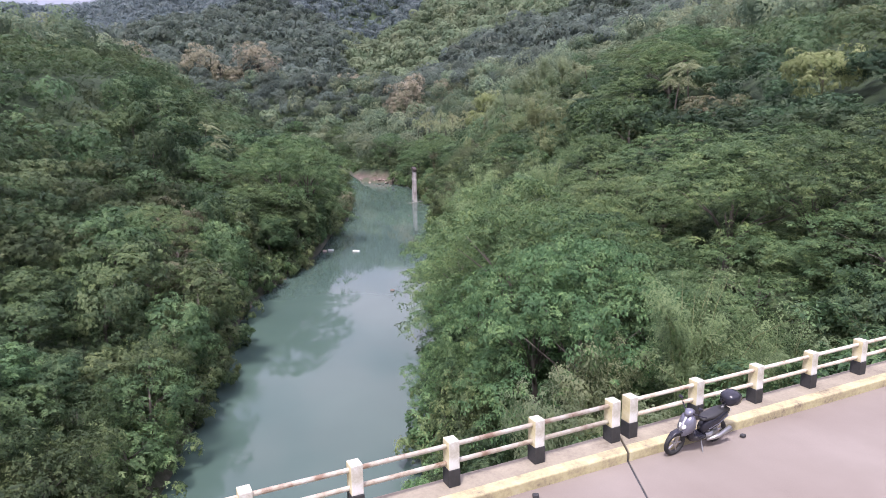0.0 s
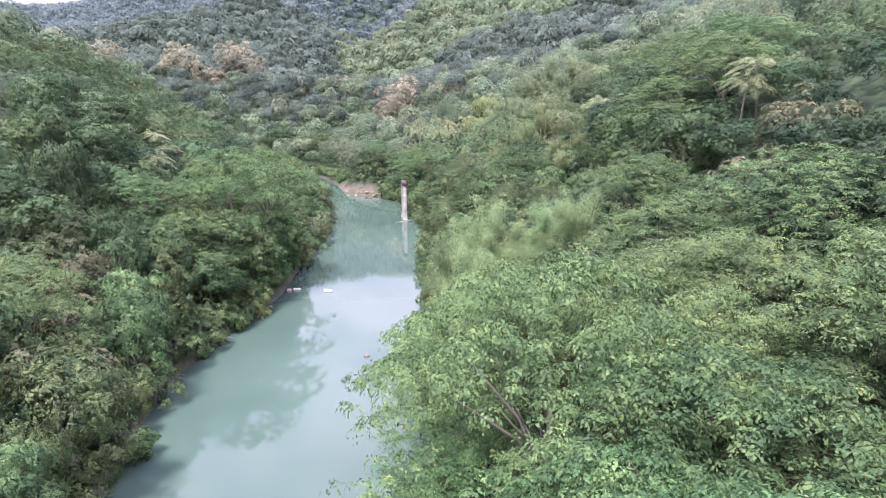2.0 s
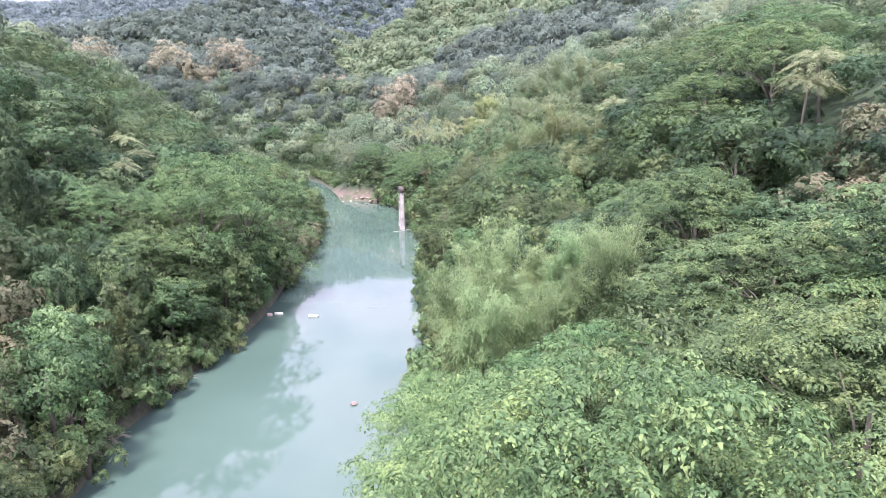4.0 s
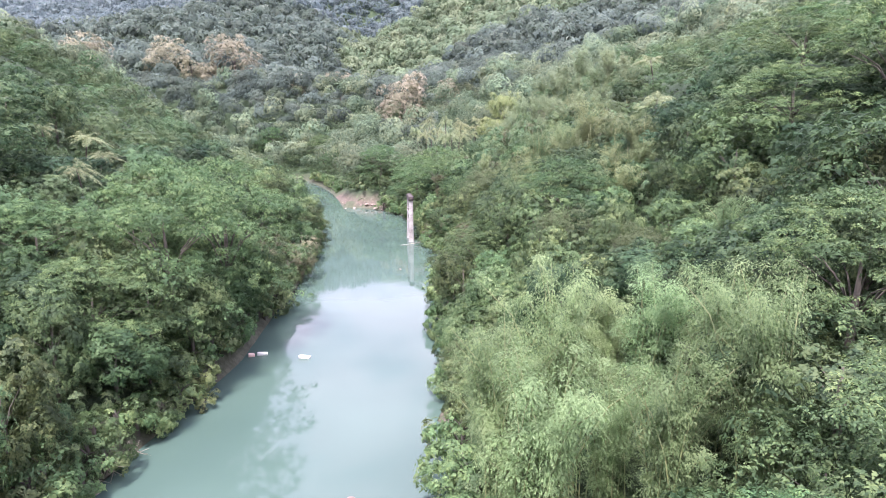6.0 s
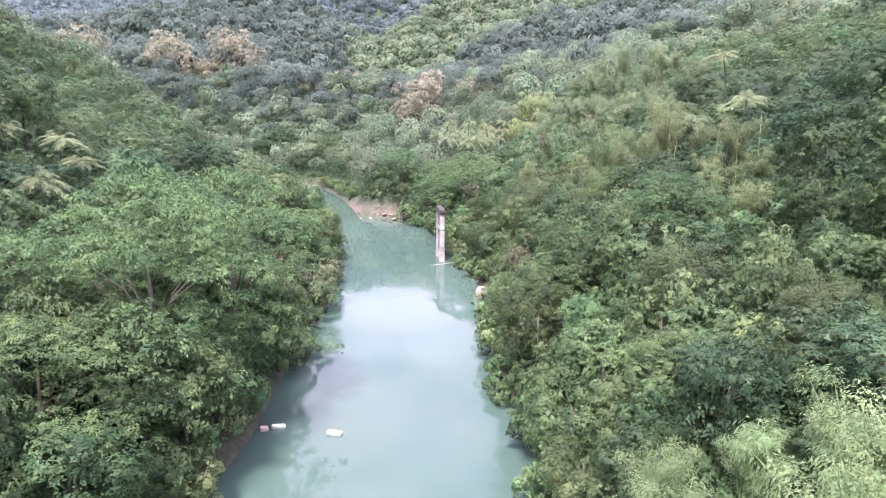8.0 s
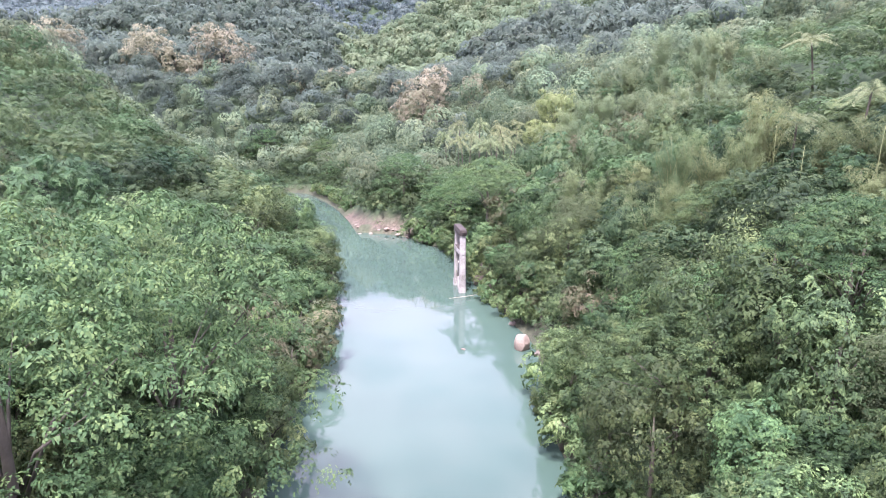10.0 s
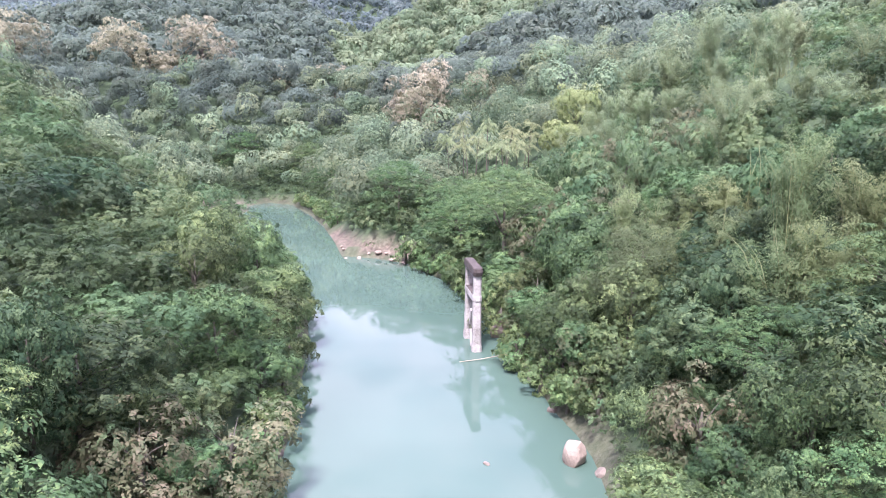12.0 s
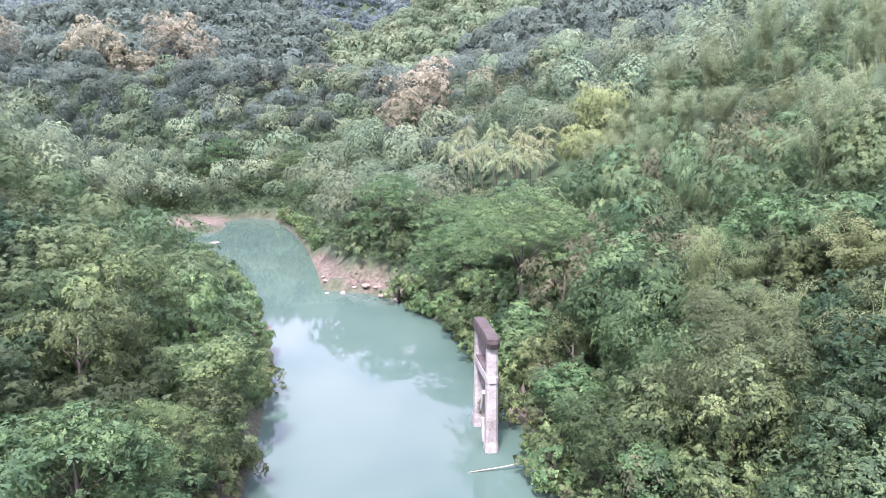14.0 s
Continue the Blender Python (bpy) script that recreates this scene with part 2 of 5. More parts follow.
m_white = surface("white_paint", ((0.30, (0.30, 0.26, 0.21)), (0.44, (0.47, 0.445, 0.37)), (0.56, (0.61, 0.60, 0.56)), (0.7, (0.68, 0.67, 0.645))), 3.0, 0.6, bump_scale=25.0, dist=0.004)
m_yellowp = surface("yellow_paint", ((0.3, (0.36, 0.31, 0.20)), (0.5, (0.56, 0.50, 0.30)), (0.75, (0.70, 0.67, 0.54))), 3.0, 0.65, bump_scale=25.0, dist=0.004)
m_blackp = surface("black_paint", ((0.3, (0.018, 0.018, 0.020)), (0.7, (0.05, 0.05, 0.052))), 4.0, 0.6, bump_scale=25.0, dist=0.004)
m_rail = surface("painted_pipe", ((0.38, (0.26, 0.17, 0.12)), (0.46, (0.44, 0.38, 0.30)), (0.62, (0.58, 0.56, 0.50))), 2.2, 0.55, bump_scale=18.0, dist=0.004)
m_foam = surface("white_foam", ((0.3, (0.50, 0.49, 0.47)), (0.7, (0.66, 0.66, 0.65))), 2.0, 0.8, bump_scale=12.0)
m_pinkish = surface("pink_foam", ((0.3, (0.52, 0.36, 0.31)), (0.7, (0.70, 0.52, 0.46))), 2.0, 0.8, bump_scale=12.0)
m_stick = surface("bare_wood", ((0.3, (0.24, 0.20, 0.16)), (0.7, (0.42, 0.37, 0.30))), 2.0, 0.8, bump_scale=12.0)
m_rubber = surface("rubber", ((0.3, (0.012, 0.012, 0.013)), (0.7, (0.035, 0.035, 0.036))), 6.0, 0.75, bump_scale=60.0, dist=0.002)
m_gloss = surface("gloss_black_plastic", ((0.3, (0.014, 0.014, 0.020)), (0.7, (0.03, 0.03, 0.042))), 3.0, 0.22, bump_strength=0.02)
m_silver = surface("silver_panel", ((0.3, (0.15, 0.15, 0.19)), (0.7, (0.24, 0.24, 0.29))), 3.0, 0.28, 0.5, bump_strength=0.02)
m_metal = surface("bare_metal", ((0.3, (0.35, 0.34, 0.33)), (0.7, (0.60, 0.59, 0.58))), 5.0, 0.35, 0.9, bump_strength=0.1)
m_seat = surface("seat_vinyl", ((0.3, (0.016, 0.016, 0.018)), (0.7, (0.035, 0.034, 0.036))), 4.0, 0.5, bump_scale=80.0, dist=0.002)
m_lens = surface("lamp_lens", ((0.3, (0.65, 0.66, 0.68)), (0.7, (0.8, 0.8, 0.82))), 3.0, 0.1, bump_strength=0.02)

# ground: dark leaf litter, tan earth and gravel by the water
m_ground, n_, l_, b_ = nodes_of("ground_earth")
att = n_.new("ShaderNodeAttribute")
att.attribute_name = "bank"
litter = ramp(n_, l_, tex(n_, l_, 0.35, 6.0).outputs["Fac"], ((0.35, (0.020, 0.036, 0.016)), (0.55, (0.040, 0.066, 0.030)), (0.75, (0.070, 0.092, 0.046))))
grit = tex(n_, l_, 1.3, 8.0, 0.7)
earth = ramp(n_, l_, grit.outputs["Fac"], ((0.34, (0.055, 0.040, 0.032)), (0.5, (0.115, 0.086, 0.070)), (0.66, (0.20, 0.162, 0.135))))
gmix = n_.new("ShaderNodeMixRGB")
l_.new(att.outputs["Fac"], gmix.inputs["Fac"])
l_.new(litter.outputs["Color"], gmix.inputs["Color1"])
l_.new(earth.outputs["Color"], gmix.inputs["Color2"])
l_.new(gmix.outputs["Color"], b_.inputs["Base Color"])
b_.inputs["Roughness"].default_value = 0.95
bump(n_, l_, grit.outputs["Fac"], b_, 0.8, 0.25)

# river water: murky jade body, glossy surface with small ripples
m_water, n_, l_, b_ = nodes_of("river_water")
body = ramp(n_, l_, tex(n_, l_, 0.03, 3.0).outputs["Fac"], ((0.35, (0.060, 0.096, 0.081)), (0.65, (0.073, 0.113, 0.095))))
l_.new(body.outputs["Color"], b_.inputs["Base Color"])
b_.inputs["Roughness"].default_value = 0.02
b_.inputs["IOR"].default_value = 1.333
b_.inputs["Specular IOR Level"].default_value = 0.5
wc = n_.new("ShaderNodeTexCoord")
wm = n_.new("ShaderNodeMapping")
wm.inputs["Scale"].default_value = (0.8, 1.6, 1.0)
rip = n_.new("ShaderNodeTexNoise")
rip.inputs["Scale"].default_value = 0.9
rip.inputs["Detail"].default_value = 3.0
l_.new(wc.outputs["Object"], wm.inputs["Vector"])
l_.new(wm.outputs["Vector"], rip.inputs["Vector"])
bump(n_, l_, rip.outputs["Fac"], b_, 0.06, 0.05)


# ---- shapes ----
def mesh_of(name, verts, faces, material, smooth=False, normals=None):
    """A mesh from arrays; faces is an (n, 3) or (n, 4) array, or a list of tuples; normals, where given, round off the shading of leaf masses."""
    me = bpy.data.meshes.new(name)
    verts = np.asarray(verts, np.float32)
    if isinstance(faces, np.ndarray):
        k = faces.shape[1]
        me.vertices.add(len(verts))
        me.vertices.foreach_set("co", verts.ravel())
        me.loops.add(faces.size)
        me.loops.foreach_set("vertex_index", faces.astype(np.int32).ravel())
        me.polygons.add(len(faces))
        me.polygons.foreach_set("loop_start", np.arange(0, faces.size, k, dtype=np.int32))
        me.polygons.foreach_set("loop_total", np.full(len(faces), k, np.int32))
        me.update(calc_edges=True)
    else:
        me.from_pydata([tuple(map(float, v)) for v in verts], [], [tuple(f) for f in faces])
        me.update()
    if material:
        me.materials.append(material)
    if smooth:
        me.polygons.foreach_set("use_smooth", np.ones(len(me.polygons), bool))
    if normals is not None:
        me.attributes.new("custom_normal", "FLOAT_VECTOR", "POINT").data.foreach_set("vector", np.asarray(normals, np.float32).ravel())
        me.update()
    return me


def part(name, bm, material, parent, label="", smooth=False):
    """One bmesh as one mesh object under a thing or a part."""
    me = bpy.data.meshes.new(name)
    bm.to_mesh(me)
    bm.free()
    me.materials.append(material)
    if smooth:
        me.polygons.foreach_set("use_smooth", np.ones(len(me.polygons), bool))
    ob = new(name, me)
    ob.parent = parent
    return tagged(ob, label)


def box(size, at=(0, 0, 0), bevel=0.0, turn=None, bm=None):
    bm = bm or bmesh.new()
    made = bmesh.ops.create_cube(bm, size=1.0)["verts"]
    m = Matrix.Translation(at) @ (turn or Matrix()) @ Matrix.Diagonal((*size, 1))
    bmesh.ops.transform(bm, matrix=m, verts=made)
    if bevel:
        es = list({e for v in made for e in v.link_edges})
        bmesh.ops.bevel(bm, geom=es, offset=bevel, segments=2, affect="EDGES", profile=0.5)
    return bm


def tube(bm, pts, radii, sides=6, cap=True):
    """A tapering tube along points."""
    rings = []
    for k, p in enumerate(pts):
        p = Vector(p)
        d = (Vector(pts[min(k + 1, len(pts) - 1)]) - Vector(pts[max(k - 1, 0)])).normalized()
        a = d.cross(Vector((0.31, 0.95, 0.05))).normalized()
        b = d.cross(a)
        r = radii[k]
        rings.append([bm.verts.new(p + r * (math.cos(2 * math.pi * i / sides) * a + math.sin(2 * math.pi * i / sides) * b)) for i in range(sides)])
    for r0, r1 in zip(rings, rings[1:]):
        for i in range(sides):
            bm.faces.new((r0[i], r0[(i + 1) % sides], r1[(i + 1) % sides], r1[i]))
    if cap:
        bm.faces.new(rings[0][::-1])
        bm.faces.new(rings[-1])
    return bm


def unit(v):
    return v / np.maximum(np.linalg.norm(v, axis=-1, keepdims=True), 1e-6)


def kites(c, nrm, along, length, width, face=None):
    """Leaf blades: a pointed blade for each centre, lying across its normal, pointing along; face is the side of the leaf mass that it belongs to."""
    along = unit(along - nrm * (along * nrm).sum(-1, keepdims=True))
    side = np.cross(nrm, along)
    length, width = np.broadcast_to(length, len(c))[:, None], np.broadcast_to(width, len(c))[:, None]
    root = c - along * length * 0.42
    v = np.stack([root - side * width * 0.5, c + along * length * 0.58 - nrm * length * 0.10, root + side * width * 0.5 + along * length * 0.12], 1)
    g = np.cross(v[:, 1] - v[:, 0], v[:, 2] - v[:, 0])
    turned = (g * nrm).sum(-1) < 0
    v[turned] = v[turned][:, ::-1]
    n = nrm if face is None else unit(0.22 * nrm + 0.78 * face)
    return v.reshape(-1, 3), np.arange(len(c) * 3).reshape(-1, 3), np.repeat(n, 3, 0)


def join(parts):
    vs, fs, ns, n = [], [], [], 0
    for v, f, m in parts:
        vs.append(v)
        fs.append(f + n)
        ns.append(m)
        n += len(v)
    return np.concatenate(vs), np.concatenate(fs), np.concatenate(ns)


# ---- terrain and river ----
SHORE_LEFT = [(-30, -320), (-27, -40), (-27, 66), (-30, 90), (-34.5, 120), (-35.5, 130), (-34, 144), (-32, 160), (-30, 175), (-31, 200), (-31, 237), (-33.5, 263), (-38, 295), (-49, 326), (-66, 360), (-89, 398), (-98, 411)]
BAR_EDGE = [(-89, 409.5), (-81, 408), (-80.5, 420), (-84, 430), (-79, 441)]
SHORE_RIGHT = [(-68, 434), (-56, 405), (-48, 380), (-41.5, 355), (-37.5, 337), (-29, 334), (-21.5, 328), (-13, 312), (-8.5, 299), (-5.6, 280), (-4.0, 262), (-0.8, 244), (0.8, 234), (-1.5, 205), (0.5, 175), (1, 161), (-0.9, 157.5), (-1.5, 154.5), (0.3, 150.5), (0, 140), (0.5, 108), (-1, 68), (1, -40), (4, -320)]
RIVER = np.array(SHORE_LEFT + BAR_EDGE + SHORE_RIGHT, float)
SIDE_VALLEY = np.array([(-92, 428), (-150, 452), (-240, 440), (-420, 470)], float)


def to_lines(p, pts, closed):
    best = np.full(len(p), 1e9)
    q = np.roll(pts, -1, 0) if closed else pts[1:]
    for a, b in zip(pts, q):
        ab = b - a
        t = np.clip(((p - a) @ ab) / (ab @ ab), 0, 1)
        best = np.minimum(best, np.hypot(*(p - a - t[:, None] * ab).T))
    return best


def in_river(p):
    inside = np.zeros(len(p), bool)
    for a, b in zip(RIVER, np.roll(RIVER, -1, 0)):
        cross = (a[1] > p[:, 1]) != (b[1] > p[:, 1])
        dy = b[1] - a[1] if abs(b[1] - a[1]) > 1e-9 else 1e-9
        inside ^= cross & (p[:, 0] < (b[0] - a[0]) * (p[:, 1] - a[1]) / dy + a[0])
    return inside


def shore_distance(p):
    d = to_lines(p, RIVER, True)
    return np.where(in_river(p), -d, d)


def step(a, b, x):
    t = np.clip((x - a) / (b - a), 0, 1)
    return t * t * (3 - 2 * t)


def wave(p, size, seed):
    """Smooth rolling noise from a few crossed waves."""
    rng = np.random.RandomState(seed)
    out = np.zeros(len(p))
    for k in range(7):
        ang, ph, f = rng.rand() * 6.283, rng.rand() * 6.283, (0.6 + rng.rand()) * 6.283 / size
        out += np.sin((p[:, 0] * np.cos(ang) + p[:, 1] * np.sin(ang)) * f + ph)
    return out / 3.0


GRAVEL_BANK = np.array([(-43.5, 366), (-40.5, 358), (-35.5, 342), (-28, 338), (-20.5, 331)], float)


def gravel(p):
    """Bare gravel: the bank inside the bend and the bar at the river's head."""
    one = np.exp(-((to_lines(p, GRAVEL_BANK, False) / 2.1) ** 2) ** 1.6)
    two = np.exp(-(((p[:, 0] + 95) / 15) ** 2 + ((p[:, 1] - 424) / 13) ** 2) ** 1.5)
    three = np.exp(-(((p[:, 0] - 0.2) / 2.0) ** 2 + ((p[:, 1] - 154) / 3.6) ** 2) ** 1.5)
    return np.maximum(np.maximum(one, two), three)


def ground(p):
    p = np.asarray(p, float).reshape(-1, 2)
    s = shore_distance(p)
    d = np.minimum(np.maximum(s, 0), np.maximum(to_lines(p, SIDE_VALLEY, False) - 12, 0.06 * np.maximum(s, 0)))
    h = 0.5 * np.minimum(d, 65) + 0.0022 * np.minimum(d, 65) ** 2
    h += 0.19 * np.clip(d - 65, 0, 190) + 0.33 * np.maximum(d - 255, 0)
    h -= 46 * np.exp(-(((p[:, 0] + 0.085 * p[:, 1]) / 62) ** 2)) * step(480, 720, p[:, 1]) * (1 - step(950, 1250, p[:, 1]))
    h -= 19 * np.exp(-(((p[:, 0] - 6) / 50) ** 2 + ((p[:, 1] - 382) / 58) ** 2)) * step(8, 40, d)
    h -= 5 * np.exp(-(((p[:, 0] - 6) / 80) ** 2 + ((p[:, 1] - 530) / 70) ** 2))
    h *= 1 - 0.20 * step(250, 600, -p[:, 0])
    h += (2.2 * wave(p, 60, 3) + 9 * wave(p, 260, 5) * step(60, 250, d)) * step(4, 50, d)
    h += 1.3 * step(0, 2.0, s) + 0.25 * wave(p, 5, 8) * step(0, 3, s)
    h *= 1 - 0.72 * gravel(p)
    h *= 1 - 0.74 * np.exp(-((((p[:, 0] + 76) / 30) ** 2 + ((p[:, 1] - 366) / 44) ** 2) ** 1.6))
    h = np.where(s > 0, h, -np.minimum(3.0, -s * 0.7) - 0.02)
    east = -p[:, 0] / np.maximum(p[:, 1] + 4, 1.0)
    low = np.maximum(12 + 0.127 * np.hypot(p[:, 0], p[:, 1]), 60)
    h = np.where(h > low, h + (low - h) * step(0.42, 0.50, east), h)
    return np.minimum(h, 420) * (1 - 0.6 * step(1280, 1600, p[:, 1]))


def spaced(lo, hi, fine, reach):
    """Grid lines: fine within lo..hi, widening outside to reach."""
    out, stepsize, v = [], fine, 0.0
    while v < reach:
        stepsize *= 1.22
        v += stepsize
        out.append(v)
    mid = np.arange(lo, hi + fine / 2, fine)
    return np.r_[lo - np.array(out[::-1]), mid, mid[-1] + np.array(out)]


gx, gy = spaced(-112, 36, 2.0, 2600), spaced(-20, 456, 2.8, 3200)
gp = np.stack(np.meshgrid(gx, gy), -1).reshape(-1, 2)
gz = ground(gp)
idx = np.arange(len(gp)).reshape(len(gy), len(gx))
quads = np.stack([idx[:-1, :-1], idx[:-1, 1:], idx[1:, 1:], idx[1:, :-1]], -1).reshape(-1, 4)
g_mesh = mesh_of("ground", np.c_[gp, gz], quads, m_ground, True)
bank = np.clip(np.maximum(0.4 * (1 - step(1.2, 3.6, shore_distance(gp) + 0.8 * wave(gp, 7, 11))), gravel(gp) * 1.5), 0, 1)
bank_attr = g_mesh.attributes.new("bank", "FLOAT", "POINT")
bank_attr.data.foreach_set("value", bank.astype(np.float32))
tagged(new("ground", g_mesh), "earth valley floor and hillsides with leaf litter and tan river banks", "ground", kind="structure")

wv = [(x, y, 0.0) for x, y in RIVER]
bm = bmesh.new()
bm.faces.new([bm.verts.new(v) for v in wv])
bmesh.ops.triangulate(bm, faces=bm.faces[:])
w_mesh = bpy.data.meshes.new("water")
bm.to_mesh(w_mesh)
bm.free()
w_mesh.materials.append(m_water)
tagged(new("water", w_mesh), "calm jade-green river reflecting a cloudy sky", "river", kind="structure")


def height_at(x, y):
    return float(ground([(x, y)])[0])


# height of the treetops above the water, by distance from the shore and along each bank
CANOPY_S = (2, 8, 18, 32, 50)
CANOPY_RIGHT = {50: (18, 23, 25, 28, 35), 80: (19, 24, 28, 31, 37), 110: (17, 22, 26, 31, 40), 150: (13, 17, 20.5, 27, 36), 185: (13, 19, 24, 30, 38),
                220: (8, 14, 21, 29, 37), 250: (10, 18, 25, 32, 37), 285: (10, 14, 20, 31, 40), 330: (10, 14, 20, 28, 36)}
CANOPY_LEFT = {70: (10, 13, 16, 23, 33), 95: (13, 15, 18, 24, 34), 125: (11, 16, 20, 26, 37), 150: (9, 18, 21, 28, 39), 170: (16, 23, 24, 29, 41), 185: (16, 23, 24, 29, 43),
               205: (12, 19, 25, 28, 40), 235: (10, 12, 17, 24, 35), 255: (9, 12, 18, 22, 31), 275: (10, 15, 21, 23, 29), 300: (6, 9, 13, 18, 26)}


def canopy(x, y, s):
    """The treetops' height where the forest stands s metres from the shore."""
    bank = CANOPY_RIGHT if x > -15 else CANOPY_LEFT
    ys = list(bank)
    at = [np.interp(s, CANOPY_S, row) for row in bank.values()]
    return float(np.interp(y, ys, at)) + 0.45 * max(0.0, s - 50)


# ---- crowns and trunks ----
def tuft(rng, c, out, br, leaves, leaf, wide, rough, flat=0.8, mass=None):
    """A small dome of leaves: blades lie over it like scales and droop at its rim."""
    u = unit(rng.normal(size=(leaves, 3)) + out * 0.75 + np.array([0, 0, 0.45]))
    p = c + u * br * rng.uniform(0.7, 1.05, (leaves, 1)) * np.array([1.1, 1.1, flat])
    nrm = unit(u * 0.8 + out * 0.35 + np.array([0, 0, 0.35]) + rng.normal(size=(leaves, 3)) * rough)
    al = u * np.array([1, 1, 0]) + np.array([0, 0, -0.4]) + rng.normal(size=(leaves, 3)) * 0.5
    ln = leaf * rng.uniform(0.65, 1.25, leaves)
    return kites(p, nrm, al, ln, ln * wide, unit(0.5 * u + 0.6 * out + (0.4 * mass if mass is not None else 0)))


def crown_round(rng, r, h, blobs, leaves, leaf, wide=0.55, low=-0.75, squash=1.0, rough=0.22, tufts=9):
    """A lumpy broadleaf crown: boughs over an uneven dome, each bough a cluster of leaf tufts."""
    rz = r * 1.02 * squash
    zc = h - 0.94 * rz
    parts = []
    for k in range(blobs):
        d = unit(np.array([rng.normal(), rng.normal(), rng.uniform(low, 1.15)]))
        c = np.array([0, 0, zc]) + d * np.array([r, r, rz]) * rng.uniform(0.42, 0.88)
        br = r * rng.uniform(0.20, 0.36)
        for j in range(tufts):
            e = unit(rng.normal(size=3) + d * 0.8 + np.array([0, 0, 0.5]))
            parts.append(tuft(rng, c + e * br * np.array([1.1, 1.1, 0.8]), e, br * rng.uniform(0.38, 0.58), max(2, leaves // tufts), leaf, wide, rough, mass=d))
    return join(parts)


def crown_flat(rng, r, h, plates, tufts, leaves, leaf):
    """A wide umbrella crown: level plates of foliage in tiers, each plate made of small leaf tufts."""
    parts = []
    for k in range(plates):
        rho, th = r * math.sqrt((k + rng.rand()) / plates), k * 2.399 + rng.normal() * 0.25
        tier = rng.choice([0.0, 0.0, 0.3, 0.9, 1.9, 3.0, 4.4]) * (1.0 + 0.7 * rho / r)
        out = np.array([math.cos(th), math.sin(th), 0])
        c = out * rho + np.array([0, 0, h - 0.56 * r * (rho / r) ** 2 - tier + rng.normal() * 0.25])
        pr = r * rng.uniform(0.17, 0.27)
        for j in range(tufts):
            a, q = rng.rand() * 6.283, math.sqrt(rng.rand())
            off = np.array([math.cos(a) * q * pr * 1.15, math.sin(a) * q * pr * 1.15, -0.30 * pr * q * q + rng.normal() * 0.10])
            off[2] -= 0.22 * float(off @ out)
            e = unit(np.array([0, 0, 1.0]) + off * 0.35 / pr + out * 0.15)
            parts.append(tuft(rng, c + off, e, rng.uniform(0.40, 0.72), leaves, leaf, 0.7, 0.14, 0.6))
    return join(parts)


def bamboo_lines(rng, h, spread, culms):
    lines = []
    for k in range(culms):
        th, lean = rng.rand() * 6.283, rng.uniform(0.25, 1.0) * spread
        hh = h * rng.uniform(0.62, 1.0)
        base = np.array([rng.normal() * 0.5, rng.normal() * 0.5, 0])
        t = np.linspace(0, 1, 9)
        z = hh * np.sin(np.minimum(t * 1.32, 1.62) ** 0.95 * 0.98) / 1.0
        xy = lean * t ** 2.3
        lines.append(base + np.stack([xy * math.cos(th), xy * math.sin(th), z], -1))
    return lines


def crown_bamboo(rng, lines, leaves, leaf):
    """Soft rounded plumes: narrow leaves hanging round the arching tops of the culms."""
    parts = []
    for ln in lines:
        out = unit((ln[-1] - ln[0]) * np.array([1, 1, 0.35]))
        for s in (1.6, 2.8, 4.0, 5.2, 6.4, 7.5):
            k = int(s)
            c = ln[k] + (ln[k + 1] - ln[k]) * (s - k) + rng.normal(size=3) * 0.15
            br = rng.uniform(0.62, 1.0) * (1.12 - 0.06 * abs(s - 5.0))
            u = unit(rng.normal(size=(leaves, 3)) + out * 0.5 + np.array([0, 0, 0.35]))
            p = c + u * br * rng.uniform(0.5, 1.1, (leaves, 1)) * np.array([1.0, 1.0, 0.85])
            nrm = unit(u * 0.6 + out * 0.5 + np.array([0, 0, 0.45]) + rng.normal(size=(leaves, 3)) * 0.15)
            al = u * np.array([0.7, 0.7, 0.1]) + out * np.array([0.5, 0.5, 0]) + np.array([0, 0, -0.7]) + rng.normal(size=(leaves, 3)) * 0.35
            n_l = leaf * rng.uniform(0.6, 1.35, leaves)
            parts.append(kites(p, nrm, al, n_l, n_l * 0.48, unit(u * 0.5 + out * 0.4 + np.array([0, 0, 0.3]))))
    return join(parts)


def crown_palm(rng, h, bend, fronds=22, length=5.0, leaflets=24):
    """Arching fronds with two rows of leaflets each."""
    parts = []
    top = np.array([bend, 0, h])
    for k in range(fronds):
        th = k * 2.399 + rng.normal() * 0.15
        up = rng.uniform(-0.1, 1.5)
        L = length * rng.uniform(0.8, 1.1)
        out = np.array([math.cos(th), math.sin(th), 0])
        t = np.linspace(0.08, 1, leaflets)
        spine = top + out * (t * L * (0.95 - 0.25 * max(up, 0)))[:, None] + np.array([0, 0, 1]) * (L * (up * 0.80 * t - (0.44 + 0.36 * max(up, 0)) * t ** 2.2))[:, None]
        side = np.array([-out[1], out[0], 0])
        tang = unit(np.gradient(spine, axis=0))
        wl_ = 0.95 * np.sin(0.25 + t * 2.6) + 0.1
        parts.append(kites(spine, unit(np.cross(side, tang)), tang, L / leaflets * 1.6, 0.10))
        for sg in (-1, 1):
            al = side * sg * 0.8 + tang * 0.55 + np.array([0, 0, -0.55]) + rng.normal(size=(leaflets, 3)) * 0.08
            p = spine + unit(al) * (wl_ * 0.5)[:, None]
            nrm = unit(np.cross(al, tang) * -sg + np.array([0, 0, 0.2]))
            parts.append(kites(p, nrm, al, wl_, 0.17))
    return join(parts)


